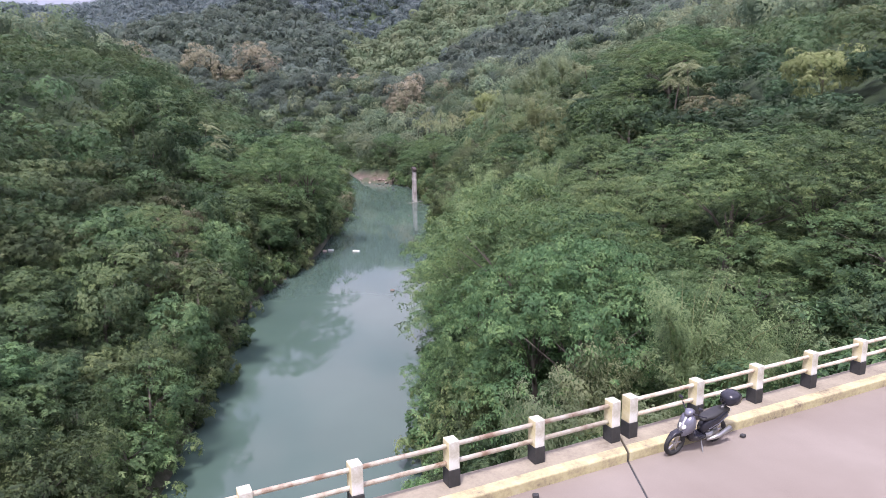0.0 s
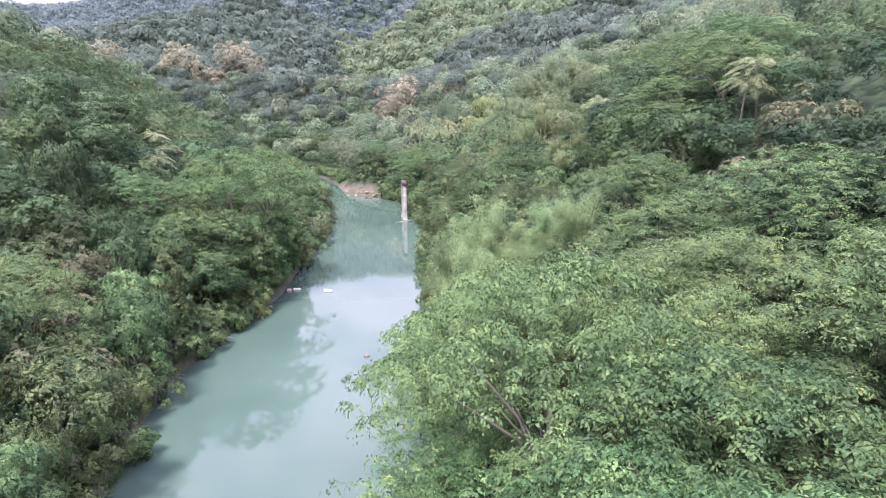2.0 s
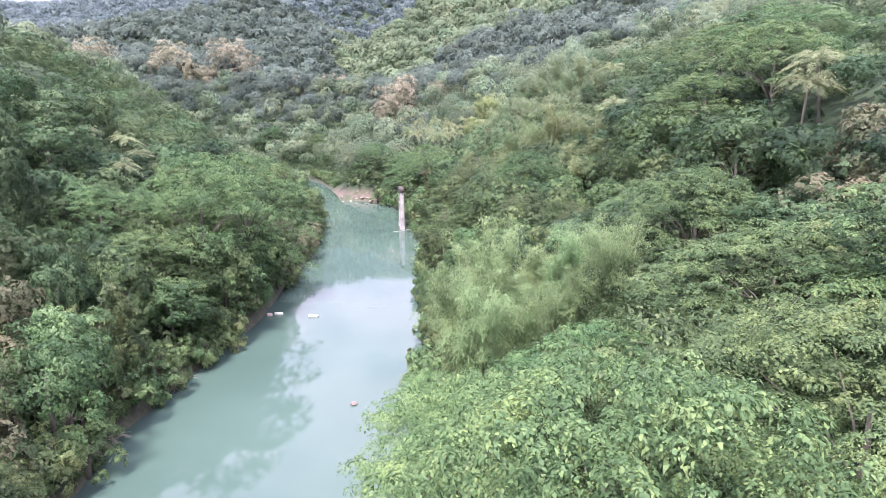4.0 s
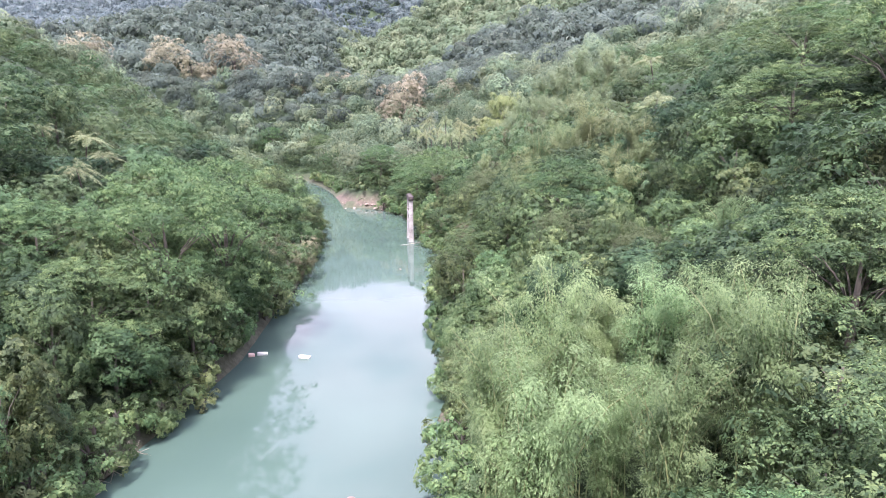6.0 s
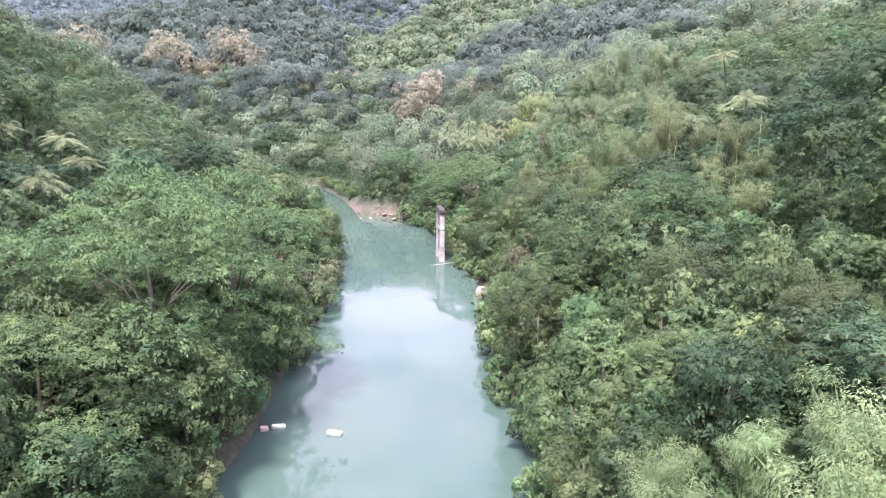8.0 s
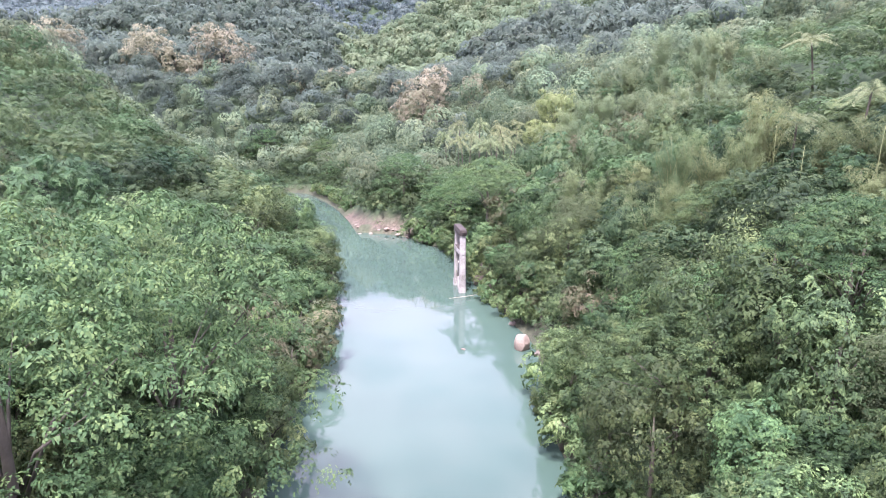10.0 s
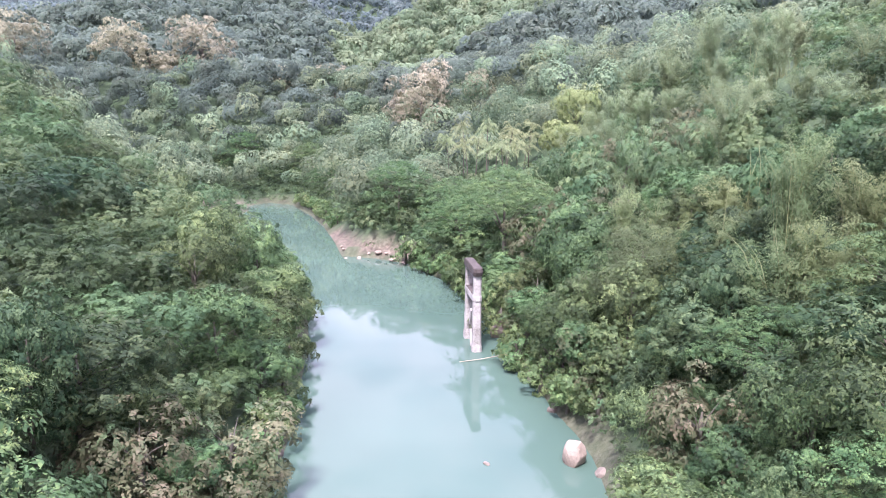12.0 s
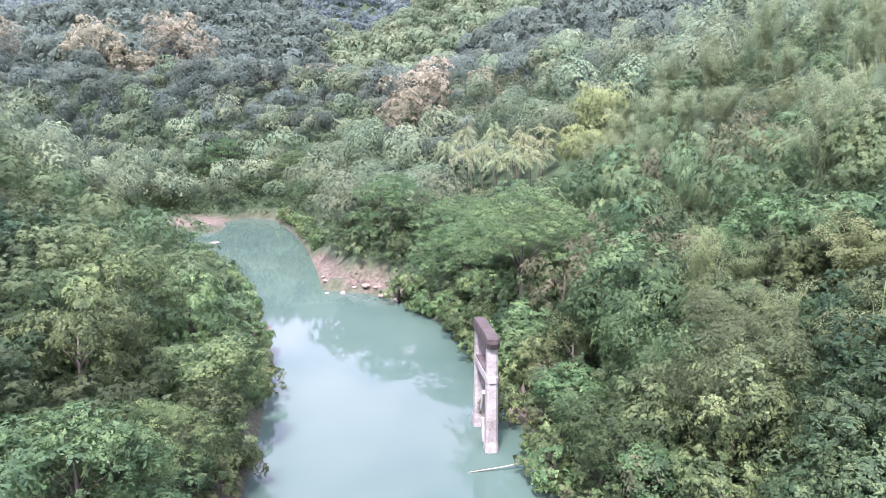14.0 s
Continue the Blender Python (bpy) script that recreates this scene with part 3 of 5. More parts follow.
def limbs(rng, h, r, trunk_r, count, spread_from=0.45, flat=False, lean=0.0):
    """A tapered trunk with forking limbs, as one bmesh."""
    bm = bmesh.new()
    zf = h * spread_from
    tube(bm, [(0, 0, -1.2), (lean * 0.3, 0, zf * 0.55), (lean, 0.1, zf), (lean, 0, h * 0.68)], [trunk_r * 1.35, trunk_r, trunk_r * 0.85, trunk_r * 0.25], 7)
    for k in range(count):
        th = k * 2.399 + rng.uniform(-0.3, 0.3)
        reach = r * (rng.uniform(0.5, 0.8) if flat else rng.uniform(0.35, 0.62))
        z0 = zf * rng.uniform(0.75, 1.05)
        z1 = (h - 0.56 * r * (reach / r) ** 2 - 2.6) if flat else h * rng.uniform(0.58, 0.74)
        c, s = math.cos(th), math.sin(th)
        tube(bm, [(lean, 0, z0), (lean + c * reach * 0.35, s * reach * 0.35, z0 + (z1 - z0) * 0.55), (c * reach, s * reach, z1)], [trunk_r * 0.36, trunk_r * 0.22, trunk_r * 0.05], 5)
    return bm


TREES = {}


def tree_thing(kind, key, m, make, label, category, group):
    """Places a tree: built the first time with its own trunk and crown, then copied."""
    if key in TREES:
        return copy_thing(TREES[key], m)
    top = tagged(new(kind), label, category, group)
    top.empty_display_size = 0.5
    make(top)
    top.matrix_basis = m
    TREES[key] = top
    return top


def maker(trunk, trunk_mat, crown, crown_mat):
    def make(top):
        t = part("trunk", trunk, trunk_mat, top, smooth=True)
        if trunk_mat is m_culm:
            tagged(t, "crowded thin green culms", kind="stuff")
        leaves, faces, sides = crown
        c = new("crown", mesh_of("crown", leaves, faces, crown_mat, True, sides))
        c.parent = top
    return make


def build_rain(mat, seed, r, h, sprays, tufts, leaves, leaf):
    rng = np.random.RandomState(seed)
    return maker(limbs(rng, h, r, 0.32, 8, 0.4, True), m_bark, crown_flat(rng, r, h, sprays, tufts, leaves, leaf), mat)


def build_round(seed, r, h, blobs, leaves, leaf, mat, squash=1.0, wide=0.55):
    rng = np.random.RandomState(seed)
    return maker(limbs(rng, h, r, 0.2, 5, 0.45), m_bark, crown_round(rng, r, h, blobs, leaves, leaf, squash=squash, wide=wide), mat)


def build_bamboo(seed, h, spread, culms, leaves, leaf, mat):
    rng = np.random.RandomState(seed)
    lines = bamboo_lines(rng, h, spread, culms)
    bm = bmesh.new()
    for ln in lines:
        tube(bm, [tuple(v) for v in ln[::2]], [0.06, 0.055, 0.045, 0.03, 0.012], 4, cap=False)
    return maker(bm, m_culm, crown_bamboo(rng, lines, leaves, leaf), mat)


def build_palm(seed, h, bend):
    rng = np.random.RandomState(seed)
    bm = bmesh.new()
    tube(bm, [(0, 0, -0.8), (bend * 0.15, 0, h * 0.35), (bend * 0.5, 0, h * 0.7), (bend, 0, h)], [0.22, 0.16, 0.14, 0.12], 7)
    return maker(bm, m_bark, crown_palm(rng, h, bend), m_palm)


LABEL = {
    "rain_tree": ("wide umbrella-crowned tree with feathery green foliage in flat tiers", "tree", "umbrella trees on the banks"),
    "broadleaf_tree": ("leafy green broadleaf tree with a lumpy dense crown", "tree", "broadleaf trees on the hillsides"),
    "bamboo_clump": ("pale green bamboo clump with arching feathery plumes", "bamboo", "bamboo clumps"),
    "palm_tree": ("coconut palm with drooping grey-green fronds", "palm", "coconut palms"),
    "shrub": ("bushy green shrub hanging over the river bank", "shrub", "shrubs along the banks"),
    "dry_shrub": ("brownish shrub with dry seed heads among green leaves", "shrub", "brownish shrubs"),
    "blossom_tree": ("tree covered in tawny pink blossom on the hillside", "tree", "tawny blossoming trees"),
    "olive_tree": ("fine-leaved olive green tree with a soft dense crown", "tree", "fine-leaved olive trees"),
    "pale_shrub": ("yellow-green shrub on a red earth spur by the water", "shrub", "yellow-green shrubs"),
    "yellow_tree": ("yellow-green leafy tree standing out from the forest", "tree", "yellow-green trees"),
}
placed = []  # x, y, radius of everything planted


def plant(kind, variant, x, y, scale=1.0, top=None, design=10.0):
    """Plants one tree on the ground; top sets the height of its crown above the water."""
    z = max(height_at(x, y), -0.3)
    sz = scale if top is None else max(0.85 * scale, (top - z) / design)
    if kind == "rain_tree":
        scale = max(scale, 0.85 * sz)
    if kind == "broadleaf_tree" and sz > 1.3 * scale:
        variant = 17 + variant % 2 if variant >= 10 else 13 + variant % 4
        sz = min(sz * design / 16.0, 1.6)
        scale = min(max(scale, 0.8 * sz), 1.25 * sz)
    rng = random.Random(int(x * 91 + y * 17))
    m = Matrix.LocRotScale((x, y, z - 0.05), Euler((rng.uniform(-0.05, 0.05), rng.uniform(-0.05, 0.05), rng.uniform(0, 6.28))), (scale, scale, sz))
    make = BUILD[kind][variant % len(BUILD[kind])]
    placed.append((x, y, RADIUS[kind] * scale))
    label, category, group = LABEL[kind]
    if kind == "broadleaf_tree" and (variant in (10, 11, 12) or variant > 16):
        label = "dark green broadleaf tree with shade painted into its dense crown"
    elif kind == "bamboo_clump" and variant >= 6:
        label = "olive green bamboo clump with drooping feathery plumes"
    elif kind == "bamboo_clump" and variant >= 3:
        label = "yellow-green bamboo clump with arching feathery plumes"
    elif kind == "rain_tree" and variant >= 3:
        label = "wide umbrella-crowned tree, tiered foliage darkened in colour for shade"
    return tree_thing(kind, (kind, variant % len(BUILD[kind])), m, make, label, category, group)


RADIUS = {"rain_tree": 4.5, "broadleaf_tree": 4.2, "bamboo_clump": 4.0, "palm_tree": 3.0, "shrub": 2.0, "dry_shrub": 2.6, "blossom_tree": 5.0, "yellow_tree": 5.5, "pale_shrub": 1.8, "olive_tree": 4.5}
BUILD = {
    "rain_tree": [build_rain(m_rain, 21 + k, 8.2 + k * 0.5, 15.0, 72, 14, 40, 0.235) for k in range(3)] + [build_rain(m_rain_shaded, 25 + k, 8.2 + k * 0.5, 15.0, 72, 14, 32, 0.27) for k in range(3)],
    "broadleaf_tree": [build_round(31 + k, 4.0 + 0.4 * (k % 3), 10.0, 46, 117, (0.42, 0.50, 0.40, 0.46, 0.54, 0.42)[k], m_broad, (1.0, 1.25, 0.85, 1.1, 1.3, 0.95)[k], (0.7, 0.8, 0.62, 0.72, 0.8, 0.6)[k]) for k in range(6)]
    + [build_round(41 + k, 4.0 + 0.4 * (k % 3), 10.0, 42, 99, 0.52, m_broad, (1.0, 1.25, 0.85, 1.1)[k], 0.75) for k in range(4)]
    + [build_round(45 + k, 4.0 + 0.4 * k, 10.0, 42, 99, 0.52, m_deep_shaded, (1.0, 1.2, 0.9)[k], 0.7) for k in range(3)]
    + [build_round(141 + k, 4.3 + 0.4 * k, 16.0, 84, 99, 0.46, m_broad, (1.55, 1.4, 1.65, 1.5)[k], 0.7) for k in range(4)]
    + [build_round(146 + k, 4.4 + 0.4 * k, 16.0, 80, 90, 0.50, m_deep_shaded, (1.55, 1.4)[k], 0.7) for k in range(2)],
    "bamboo_clump": [build_bamboo(51 + k, 12.0, 4.4 - 0.6 * k, 26, 200, 0.205, m_bamboo) for k in range(3)] + [build_bamboo(55 + k, 12.0, 4.4 - 0.6 * k, 26, 105, 0.28, m_bamboo_pale) for k in range(3)] + [build_bamboo(58 + k, 12.0, 4.4 - 0.6 * k, 26, 105, 0.27, m_bamboo_olive) for k in range(3)],
    "palm_tree": [build_palm(61 + k, 11.0, 0.8 + 0.5 * k) for k in range(3)],
    "shrub": [build_round(71 + k, 2.1, 3.4, 18, 60, 0.42 + 0.05 * k, m_shrub, 1.0, 0.65) for k in range(4)],
    "dry_shrub": [build_round(81 + k, 2.8, 4.2, 26, 105, 0.40, m_dry, 1.0, 0.72) for k in range(2)],
    "blossom_tree": [build_round(91 + k, 5.2, 11.0, 40, 110, 0.62, m_tawny, 1.15) for k in range(2)],
    "olive_tree": [build_round(161 + k, 4.4, 15.0, 96, 153, 0.26, m_olive, (1.5, 1.35)[k], 0.5) for k in range(2)],
    "pale_shrub": [build_round(97, 1.8, 3.6, 16, 70, 0.42, m_yellow, 1.1, 0.6)],
    "yellow_tree": [build_round(95, 5.6, 11.0, 34, 110, 0.7, m_yellow, 0.8)],
}

# ---- planting: the trees that stand out, each at its place ----
UMBRELLAS_RIGHT = [
    (13, 63, 26.5, 1.05), (21, 84, 28, 1.1), (9, 84, 25.5, 1.0), (27, 68, 28.5, 1.0), (33, 96, 32, 1.0), (26, 104, 27.5, 0.95), (12, 100, 21.5, 0.85), (38, 80, 33, 1.0), (7.5, 73, 24, 0.8), (17, 75, 27, 0.9),
    (44, 62, 35, 1.0), (33, 52, 30, 0.9), (8.5, 61, 21, 0.75), (4.5, 82, 17, 0.6), (3, 96, 16.5, 0.75), (10.5, 53, 23.5, 0.75), (17, 53, 25.5, 0.85), (25, 57, 27.5, 0.85), (33, 64, 30, 0.9), (1.5, 117, 12, 0.62), (0.8, 108, 10, 0.6), (0.5, 74, 12, 0.6)]
UMBRELLAS_UPSTREAM = [
    (27, 124, 27, 0.9), (47, 175, 39.5, 1.1), (54, 188, 44.5, 1.2), (50, 158, 39.5, 1.1), (59, 175, 45, 1.2), (14, 226, 20, 0.75), (22, 222, 23, 0.8), (6, 190, 20, 0.85), (13, 203, 22, 0.85), (20, 190, 25.5, 0.9), (12, 160, 19, 0.7)]
UMBRELLAS_LEFT = [
    (-37, 169, 25.5, 1.25), (-41, 155, 22, 1.0), (-46, 180, 26, 1.0), (-34, 183, 24.5, 1.15), (-52, 165, 27, 0.95), (-47, 204, 26.5, 0.9), (-44, 112, 19, 0.8), (-38, 250, 14, 0.6)]
UMBRELLAS_BEND = [
    (-2, 299, 21, 1.1), (-9, 319, 19, 0.95), (5, 308, 22, 1.0), (-24, 346, 20, 1.0), (-10, 330, 22, 1.0), (-50, 420, 20, 1.0), (-62, 446, 19, 1.0), (-40, 395, 18, 0.9), (-30, 372, 19, 0.95), (-92, 462, 19, 1.0)]
# variants 3 to 5 wear the leaf colour dimmed for shade
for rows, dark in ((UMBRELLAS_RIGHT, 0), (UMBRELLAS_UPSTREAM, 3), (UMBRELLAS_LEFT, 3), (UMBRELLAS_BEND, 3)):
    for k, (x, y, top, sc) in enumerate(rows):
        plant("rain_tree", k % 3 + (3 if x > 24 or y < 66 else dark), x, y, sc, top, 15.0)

BAMBOO_BRIDGE = [(15.5, 44.5, 26.5, 1.2), (9.5, 46, 21.5, 0.95), (12, 42, 19.5, 0.9), (17, 41, 20, 0.9), (7, 42.5, 17, 0.8), (21, 44, 21.5, 0.9)]
BAMBOO_BANK = [
    (4.5, 118, 17, 1.15), (10, 122, 19, 1.1), (4, 131, 16.5, 1.2), (3.2, 124.5, 17, 1.0), (3, 138, 14, 1.05), (9, 136, 17, 1.1), (15, 130, 20, 1.1), (5, 145, 14, 0.9), (12, 147, 17.5, 0.9), (18, 116, 23, 0.9),
    (28, 147, 26, 1.0), (3, 110, 14, 0.8), (8, 127, 20, 1.0), (14, 138, 18.5, 1.1), (7, 141, 15, 0.9), (18, 124, 22, 1.0), (13, 117, 21, 1.0)]
BAMBOO_SLOPE = [
    (30, 205, 29.5, 1.0), (36, 212, 33, 1.1), (33, 222, 34, 1.0), (40, 222, 36, 1.1), (28, 190, 28, 1.0), (26, 228, 31, 1.0), (34, 200, 31, 1.0), (31, 234, 39, 1.2),
    (21, 241, 29, 1.2), (17, 247, 25, 1.1), (26, 236, 31, 1.1), (27, 250, 31, 1.1), (14, 254, 23, 1.0), (22, 258, 27, 1.1), (10, 264, 23, 0.9), (16, 268, 24, 0.9), (17, 233, 24.5, 1.2), (19, 229, 24, 1.1)]
BAMBOO_BEND = [
    (36, 285, 38, 1.1), (41, 295, 36, 1.0), (46, 288, 40, 1.1), (34, 298, 32, 1.0), (48, 303, 38, 1.1), (40, 310, 34, 1.0), (52, 280, 44, 1.1), (30, 312, 28, 1.0), (45, 320, 36, 1.1), (37, 326, 31, 1.0), (54, 312, 41, 1.1),
    (42, 270, 39, 1.1), (31, 280, 37.5, 1.1), (57, 330, 40, 1.1), (60, 318, 42, 1.1)]
BAMBOO_RISE = [(22, 335), (29, 342), (35, 337), (20, 349), (27, 355), (35, 351), (42, 344), (49, 337), (31, 366), (39, 363), (46, 357), (53, 349), (25, 327)]
for k, (x, y, top, sc) in enumerate(BAMBOO_BRIDGE):
    plant("bamboo_clump", k % 3 + (3 if k in (1, 2, 4) else 0), x, y, sc, top, 11.6)
for rows, shade in ((BAMBOO_BANK, 0), (BAMBOO_SLOPE, 6), (BAMBOO_BEND, 3)):
    for k, (x, y, top, sc) in enumerate(rows):
        plant("bamboo_clump", k % 3 + shade, x, y, sc, top, 11.6)
for k, (x, y) in enumerate(BAMBOO_RISE):
    plant("bamboo_clump", 3 + k % 3, x, y, 1.1 + 0.1 * (k % 2))
PALMS_NEAR = [(45, 140, 39), (49, 143, 39), (45, 233, 38), (37, 236, 34.5), (55, 266, 39), (-69, 213, 30), (-72, 206, 29), (-64, 208, 28), (-58, 190, 27)]
PALM_GROVE = [(2, 366), (-3, 372), (6, 374), (10, 368), (-7, 366), (1, 380), (7, 382), (13, 377), (-4, 384), (-10, 378), (4, 358), (14, 386), (-1, 361), (8, 362)]
for k, (x, y, top) in enumerate(PALMS_NEAR):
    plant("palm_tree", k, x, y, 0.8 if x < 0 else 1.1, top, 11.5)
for k, (x, y) in enumerate(PALM_GROVE):
    plant("palm_tree", k, x, y, 0.92, 25.5 + 0.12 * (y - 358) + 1.2 * (k % 3), 11.5)
for k, (x, y, top, sc) in enumerate([(-170, 567, 76, 1.5), (-157, 562, 74, 1.3), (-138, 562, 72, 1.35), (-186, 575, 77, 1.35), (-238, 560, 76, 1.35), (-250, 566, 76, 1.2), (-19, 445, 43, 1.1), (2, 446, 41, 1.0), (-68, 560, 58, 0.8), (-88, 530, 46, 0.8)]):
    size = min(max((top - 2 - height_at(x, y)) / 11.0, 0.8), 1.3 * sc)
    plant("blossom_tree", k, x, y, size)
for x, y, top, sc in [(19.5, 361, 32, 1.25), (25, 367, 33, 1.0), (52, 100, 37, 0.7)]:
    plant("yellow_tree", 0, x, y, sc, top + 2, 11.0)
for k, (x, y, top, sc) in enumerate([(-32, 216, 7.4, 1.2), (-36, 212, 8.5, 1.2), (-38, 219, 8, 1.1), (-45, 122, 12, 1.2), (-49, 128, 14, 1.2), (-42, 117, 11, 1.0), (-40, 100, 11, 1.1), (40, 118, 29, 1.3), (46, 122, 32, 1.3), (3, 246, 8, 0.9), (6, 222, 9, 1.0), (-1, 268, 7, 0.9), (12, 288, 16, 1.2), (18, 278, 19, 1.2)]):
    plant("dry_shrub", k, x, y, sc * 1.15, top + 0.8, 4.2)

for k, (x, y, top, sc) in enumerate([(8, 293, 15, 0.9), (25, 317, 26, 1.3), (32, 305, 28, 1.3), (7, 284, 14, 1.1), (2, 289, 12, 1.2), (35, 315, 33, 1.0), (-47, 132, 13, 1.1), (-39, 108, 10, 1.2), (37, 247, 29, 1.0), (-33, 226, 7, 1.2), (10, 278, 15, 1.1)]):
    plant("dry_shrub", k, x, y, sc * 1.15, top + 0.8, 4.2)
# dark green trees, some set to colour in shadowed gaps and slopes
DARK_TREES = [
    (17, 252, 22, 0.8, 10), (20, 249, 25, 0.9, 11), (49, 199, 40, 1.2, 12), (44, 186, 37, 1.1, 10), (38, 190, 34, 1.1, 11), (35, 99, 30, 1.2, 12), (30, 246, 30, 1.1, 10), (33, 255, 32, 1.2, 11), (36, 242, 34, 1.2, 12), (29, 262, 30, 1.1, 10), (12, 240, 18, 1.1, 10), (14, 236, 19, 1.0, 11), (11, 235, 17, 1.0, 12), (16, 242, 21, 1.1, 12)]
DARK_TREES_LOW = [(24, 128, 21, 1.1, 10), (20, 141, 20, 1.0, 11), (27, 136, 24, 1.2, 12), (31, 142, 25, 1.1, 10), (30, 128, 25, 1.1, 11), (22, 150, 20, 1.0, 12)]
DARK_TREES_LEFT = [(-60, 152, 31, 1.2, 11), (-70, 168, 38, 1.4, 10), (-76, 178, 42, 1.5, 11), (-72, 190, 39, 1.4, 12), (-82, 196, 44, 1.5, 10), (-66, 178, 34, 1.3, 12), (-76, 217, 40, 1.4, 11), (-80, 208, 42, 1.4, 12)]
BANK_TREES = [
    (21, 272, 25, 1.2, 0), (2.5, 252, 15, 1.0, 1), (12, 262, 19, 1.1, 3), (-46, 257, 20, 1.1, 2), (-48, 263, 21, 1.1, 4), (-50, 274, 22, 1.2, 5), (-43, 277, 16, 1.0, 1), (-37.5, 266, 13, 1.0, 0), (-36, 255, 10.5, 0.9, 2),
    (-40, 128, 17, 1.1, 3), (-38.5, 134, 14, 1.0, 4), (-33, 97, 15, 1.2, 0), (-37, 120, 13, 1.0, 5), (-32.5, 85, 12.5, 1.1, 1), (8.5, 238, 13, 0.9, 11), (7, 247, 18, 1.0, 0)]
POINT_TREES = [(12, 236, 9, 0.85, 11), (16, 241, 10, 0.9, 10), (18, 233, 11, 0.9, 12), (13, 230, 9.5, 0.8, 12), (20, 244, 12, 0.95, 11)]
LEFT_BANK_TREES = [
    (-32.8, 164, 14.5, 1.0, 0), (-36.5, 160.5, 19, 1.15, 3), (-33, 176, 15, 0.9, 1), (-42, 162, 19, 1.0, 2), (-33, 191, 14, 0.9, 4), (-38, 193, 18, 1.0, 5), (-36.5, 150, 13, 1.0, 0), (-41, 147, 17, 1.0, 1), (-33, 168, 12, 0.8, 2), (-45, 170, 21, 1.0, 3)]
for x, y, top, sc, kind in DARK_TREES + DARK_TREES_LOW + DARK_TREES_LEFT + BANK_TREES + POINT_TREES + LEFT_BANK_TREES:
    plant("broadleaf_tree", kind, x, y, sc, top, 10.0)
for k, (x, y, top, sc) in enumerate([(7.5, 248, 21.5, 1.15), (4, 252.5, 15.5, 0.85), (11, 256, 21, 1.0), (23, 161, 24, 1.0), (17, 176, 22, 1.0)]):
    plant("olive_tree", k, x, y, sc, top, 15.0)
for k, (x, y, top) in enumerate([(2.2, 247.5, 10), (4.5, 243, 10.5), (0.8, 252.5, 9), (-1.0, 265, 8.5), (3.2, 172, 10), (3.2, 165, 9), (-34.8, 244, 9)]):
    plant("broadleaf_tree", k % 6, x, y, 0.85, top, 10.0)
plant("pale_shrub", 0, -30.6, 160.5, 1.0)
plant("pale_shrub", 0, -29.8, 157.8, 0.7)

# ---- planting: the forest between them ----
BRIDGE_P, BRIDGE_U = np.array((-1.128, 14.775)), unit(np.array((12.08, 5.768)))
BRIDGE_N = np.array((-BRIDGE_U[1], BRIDGE_U[0]))


def clear_of_bridge(x, y, r):
    v = float((np.array((x, y)) - BRIDGE_P) @ BRIDGE_N)
    return v > r + 1.0 or v < -12 - r


rng = np.random.RandomState(7)
cand = np.c_[rng.uniform(-125, 95, 16000), rng.uniform(-10, 352, 16000)]
cs = shore_distance(cand)
keep = (cs > 1.6) & (gravel(cand) < 0.12) & (np.abs(cand[:, 0] + 4) < 0.74 * (cand[:, 1] + 18))
cand, cs = cand[keep], cs[keep]
grid = {}


def near_ok(x, y, r, share):
    i, j = int(x // 12), int(y // 12)
    for a in (i - 1, i, i + 1):
        for b in (j - 1, j, j + 1):
            for px, py, pr in grid.get((a, b), ()):
                if (px - x) ** 2 + (py - y) ** 2 < (share * (pr + r)) ** 2:
                    return False
    return True


def note(x, y, r):
    grid.setdefault((int(x // 12), int(y // 12)), []).append((x, y, r))


for x, y, r in placed:
    note(x, y, r * (1.15 if y > 200 else 1.0))
field = []
for (x, y), s in zip(cand, cs):
    sc = rng.uniform(0.72, 1.25) * (0.36 if s < 24 and x < -50 and 318 < y else 0.5 if s < 12 and x < -44 and 305 < y else 0.75 if s < 9 else 1.0)
    r = 4.2 * sc
    if s < (2.5 + 0.55 * r if x < -25 and y > 225 else 0.8 + 0.25 * r) or not near_ok(x, y, r, 0.54 if s < 45 else 0.6) or not clear_of_bridge(x, y, r):
        continue
    note(x, y, r)
    field.append((abs(x + 6) + 0.35 * max(0, y - 215), x, y, sc))
field.sort()


def treetop(x, y, sc):
    """An uneven canopy: taller and lower trees side by side; low trees only where the gravel bar opens the view."""
    if y > 335 or (x < -44 and y > 305):
        return None
    s = float(shore_distance(np.array([(x, y)]))[0])
    under = 7.0 if -15 < x < 36 and y < 112 else 3.0 if (x > -15 and (y < 112 and x < 34 or y < 168)) or (-56 < x < -15 and 150 < y < 192) else 0.0
    return canopy(x, y, s) - under + (sc - 1.0) * 7 + 1.2 * math.sin(x * 1.7 + y * 2.3)


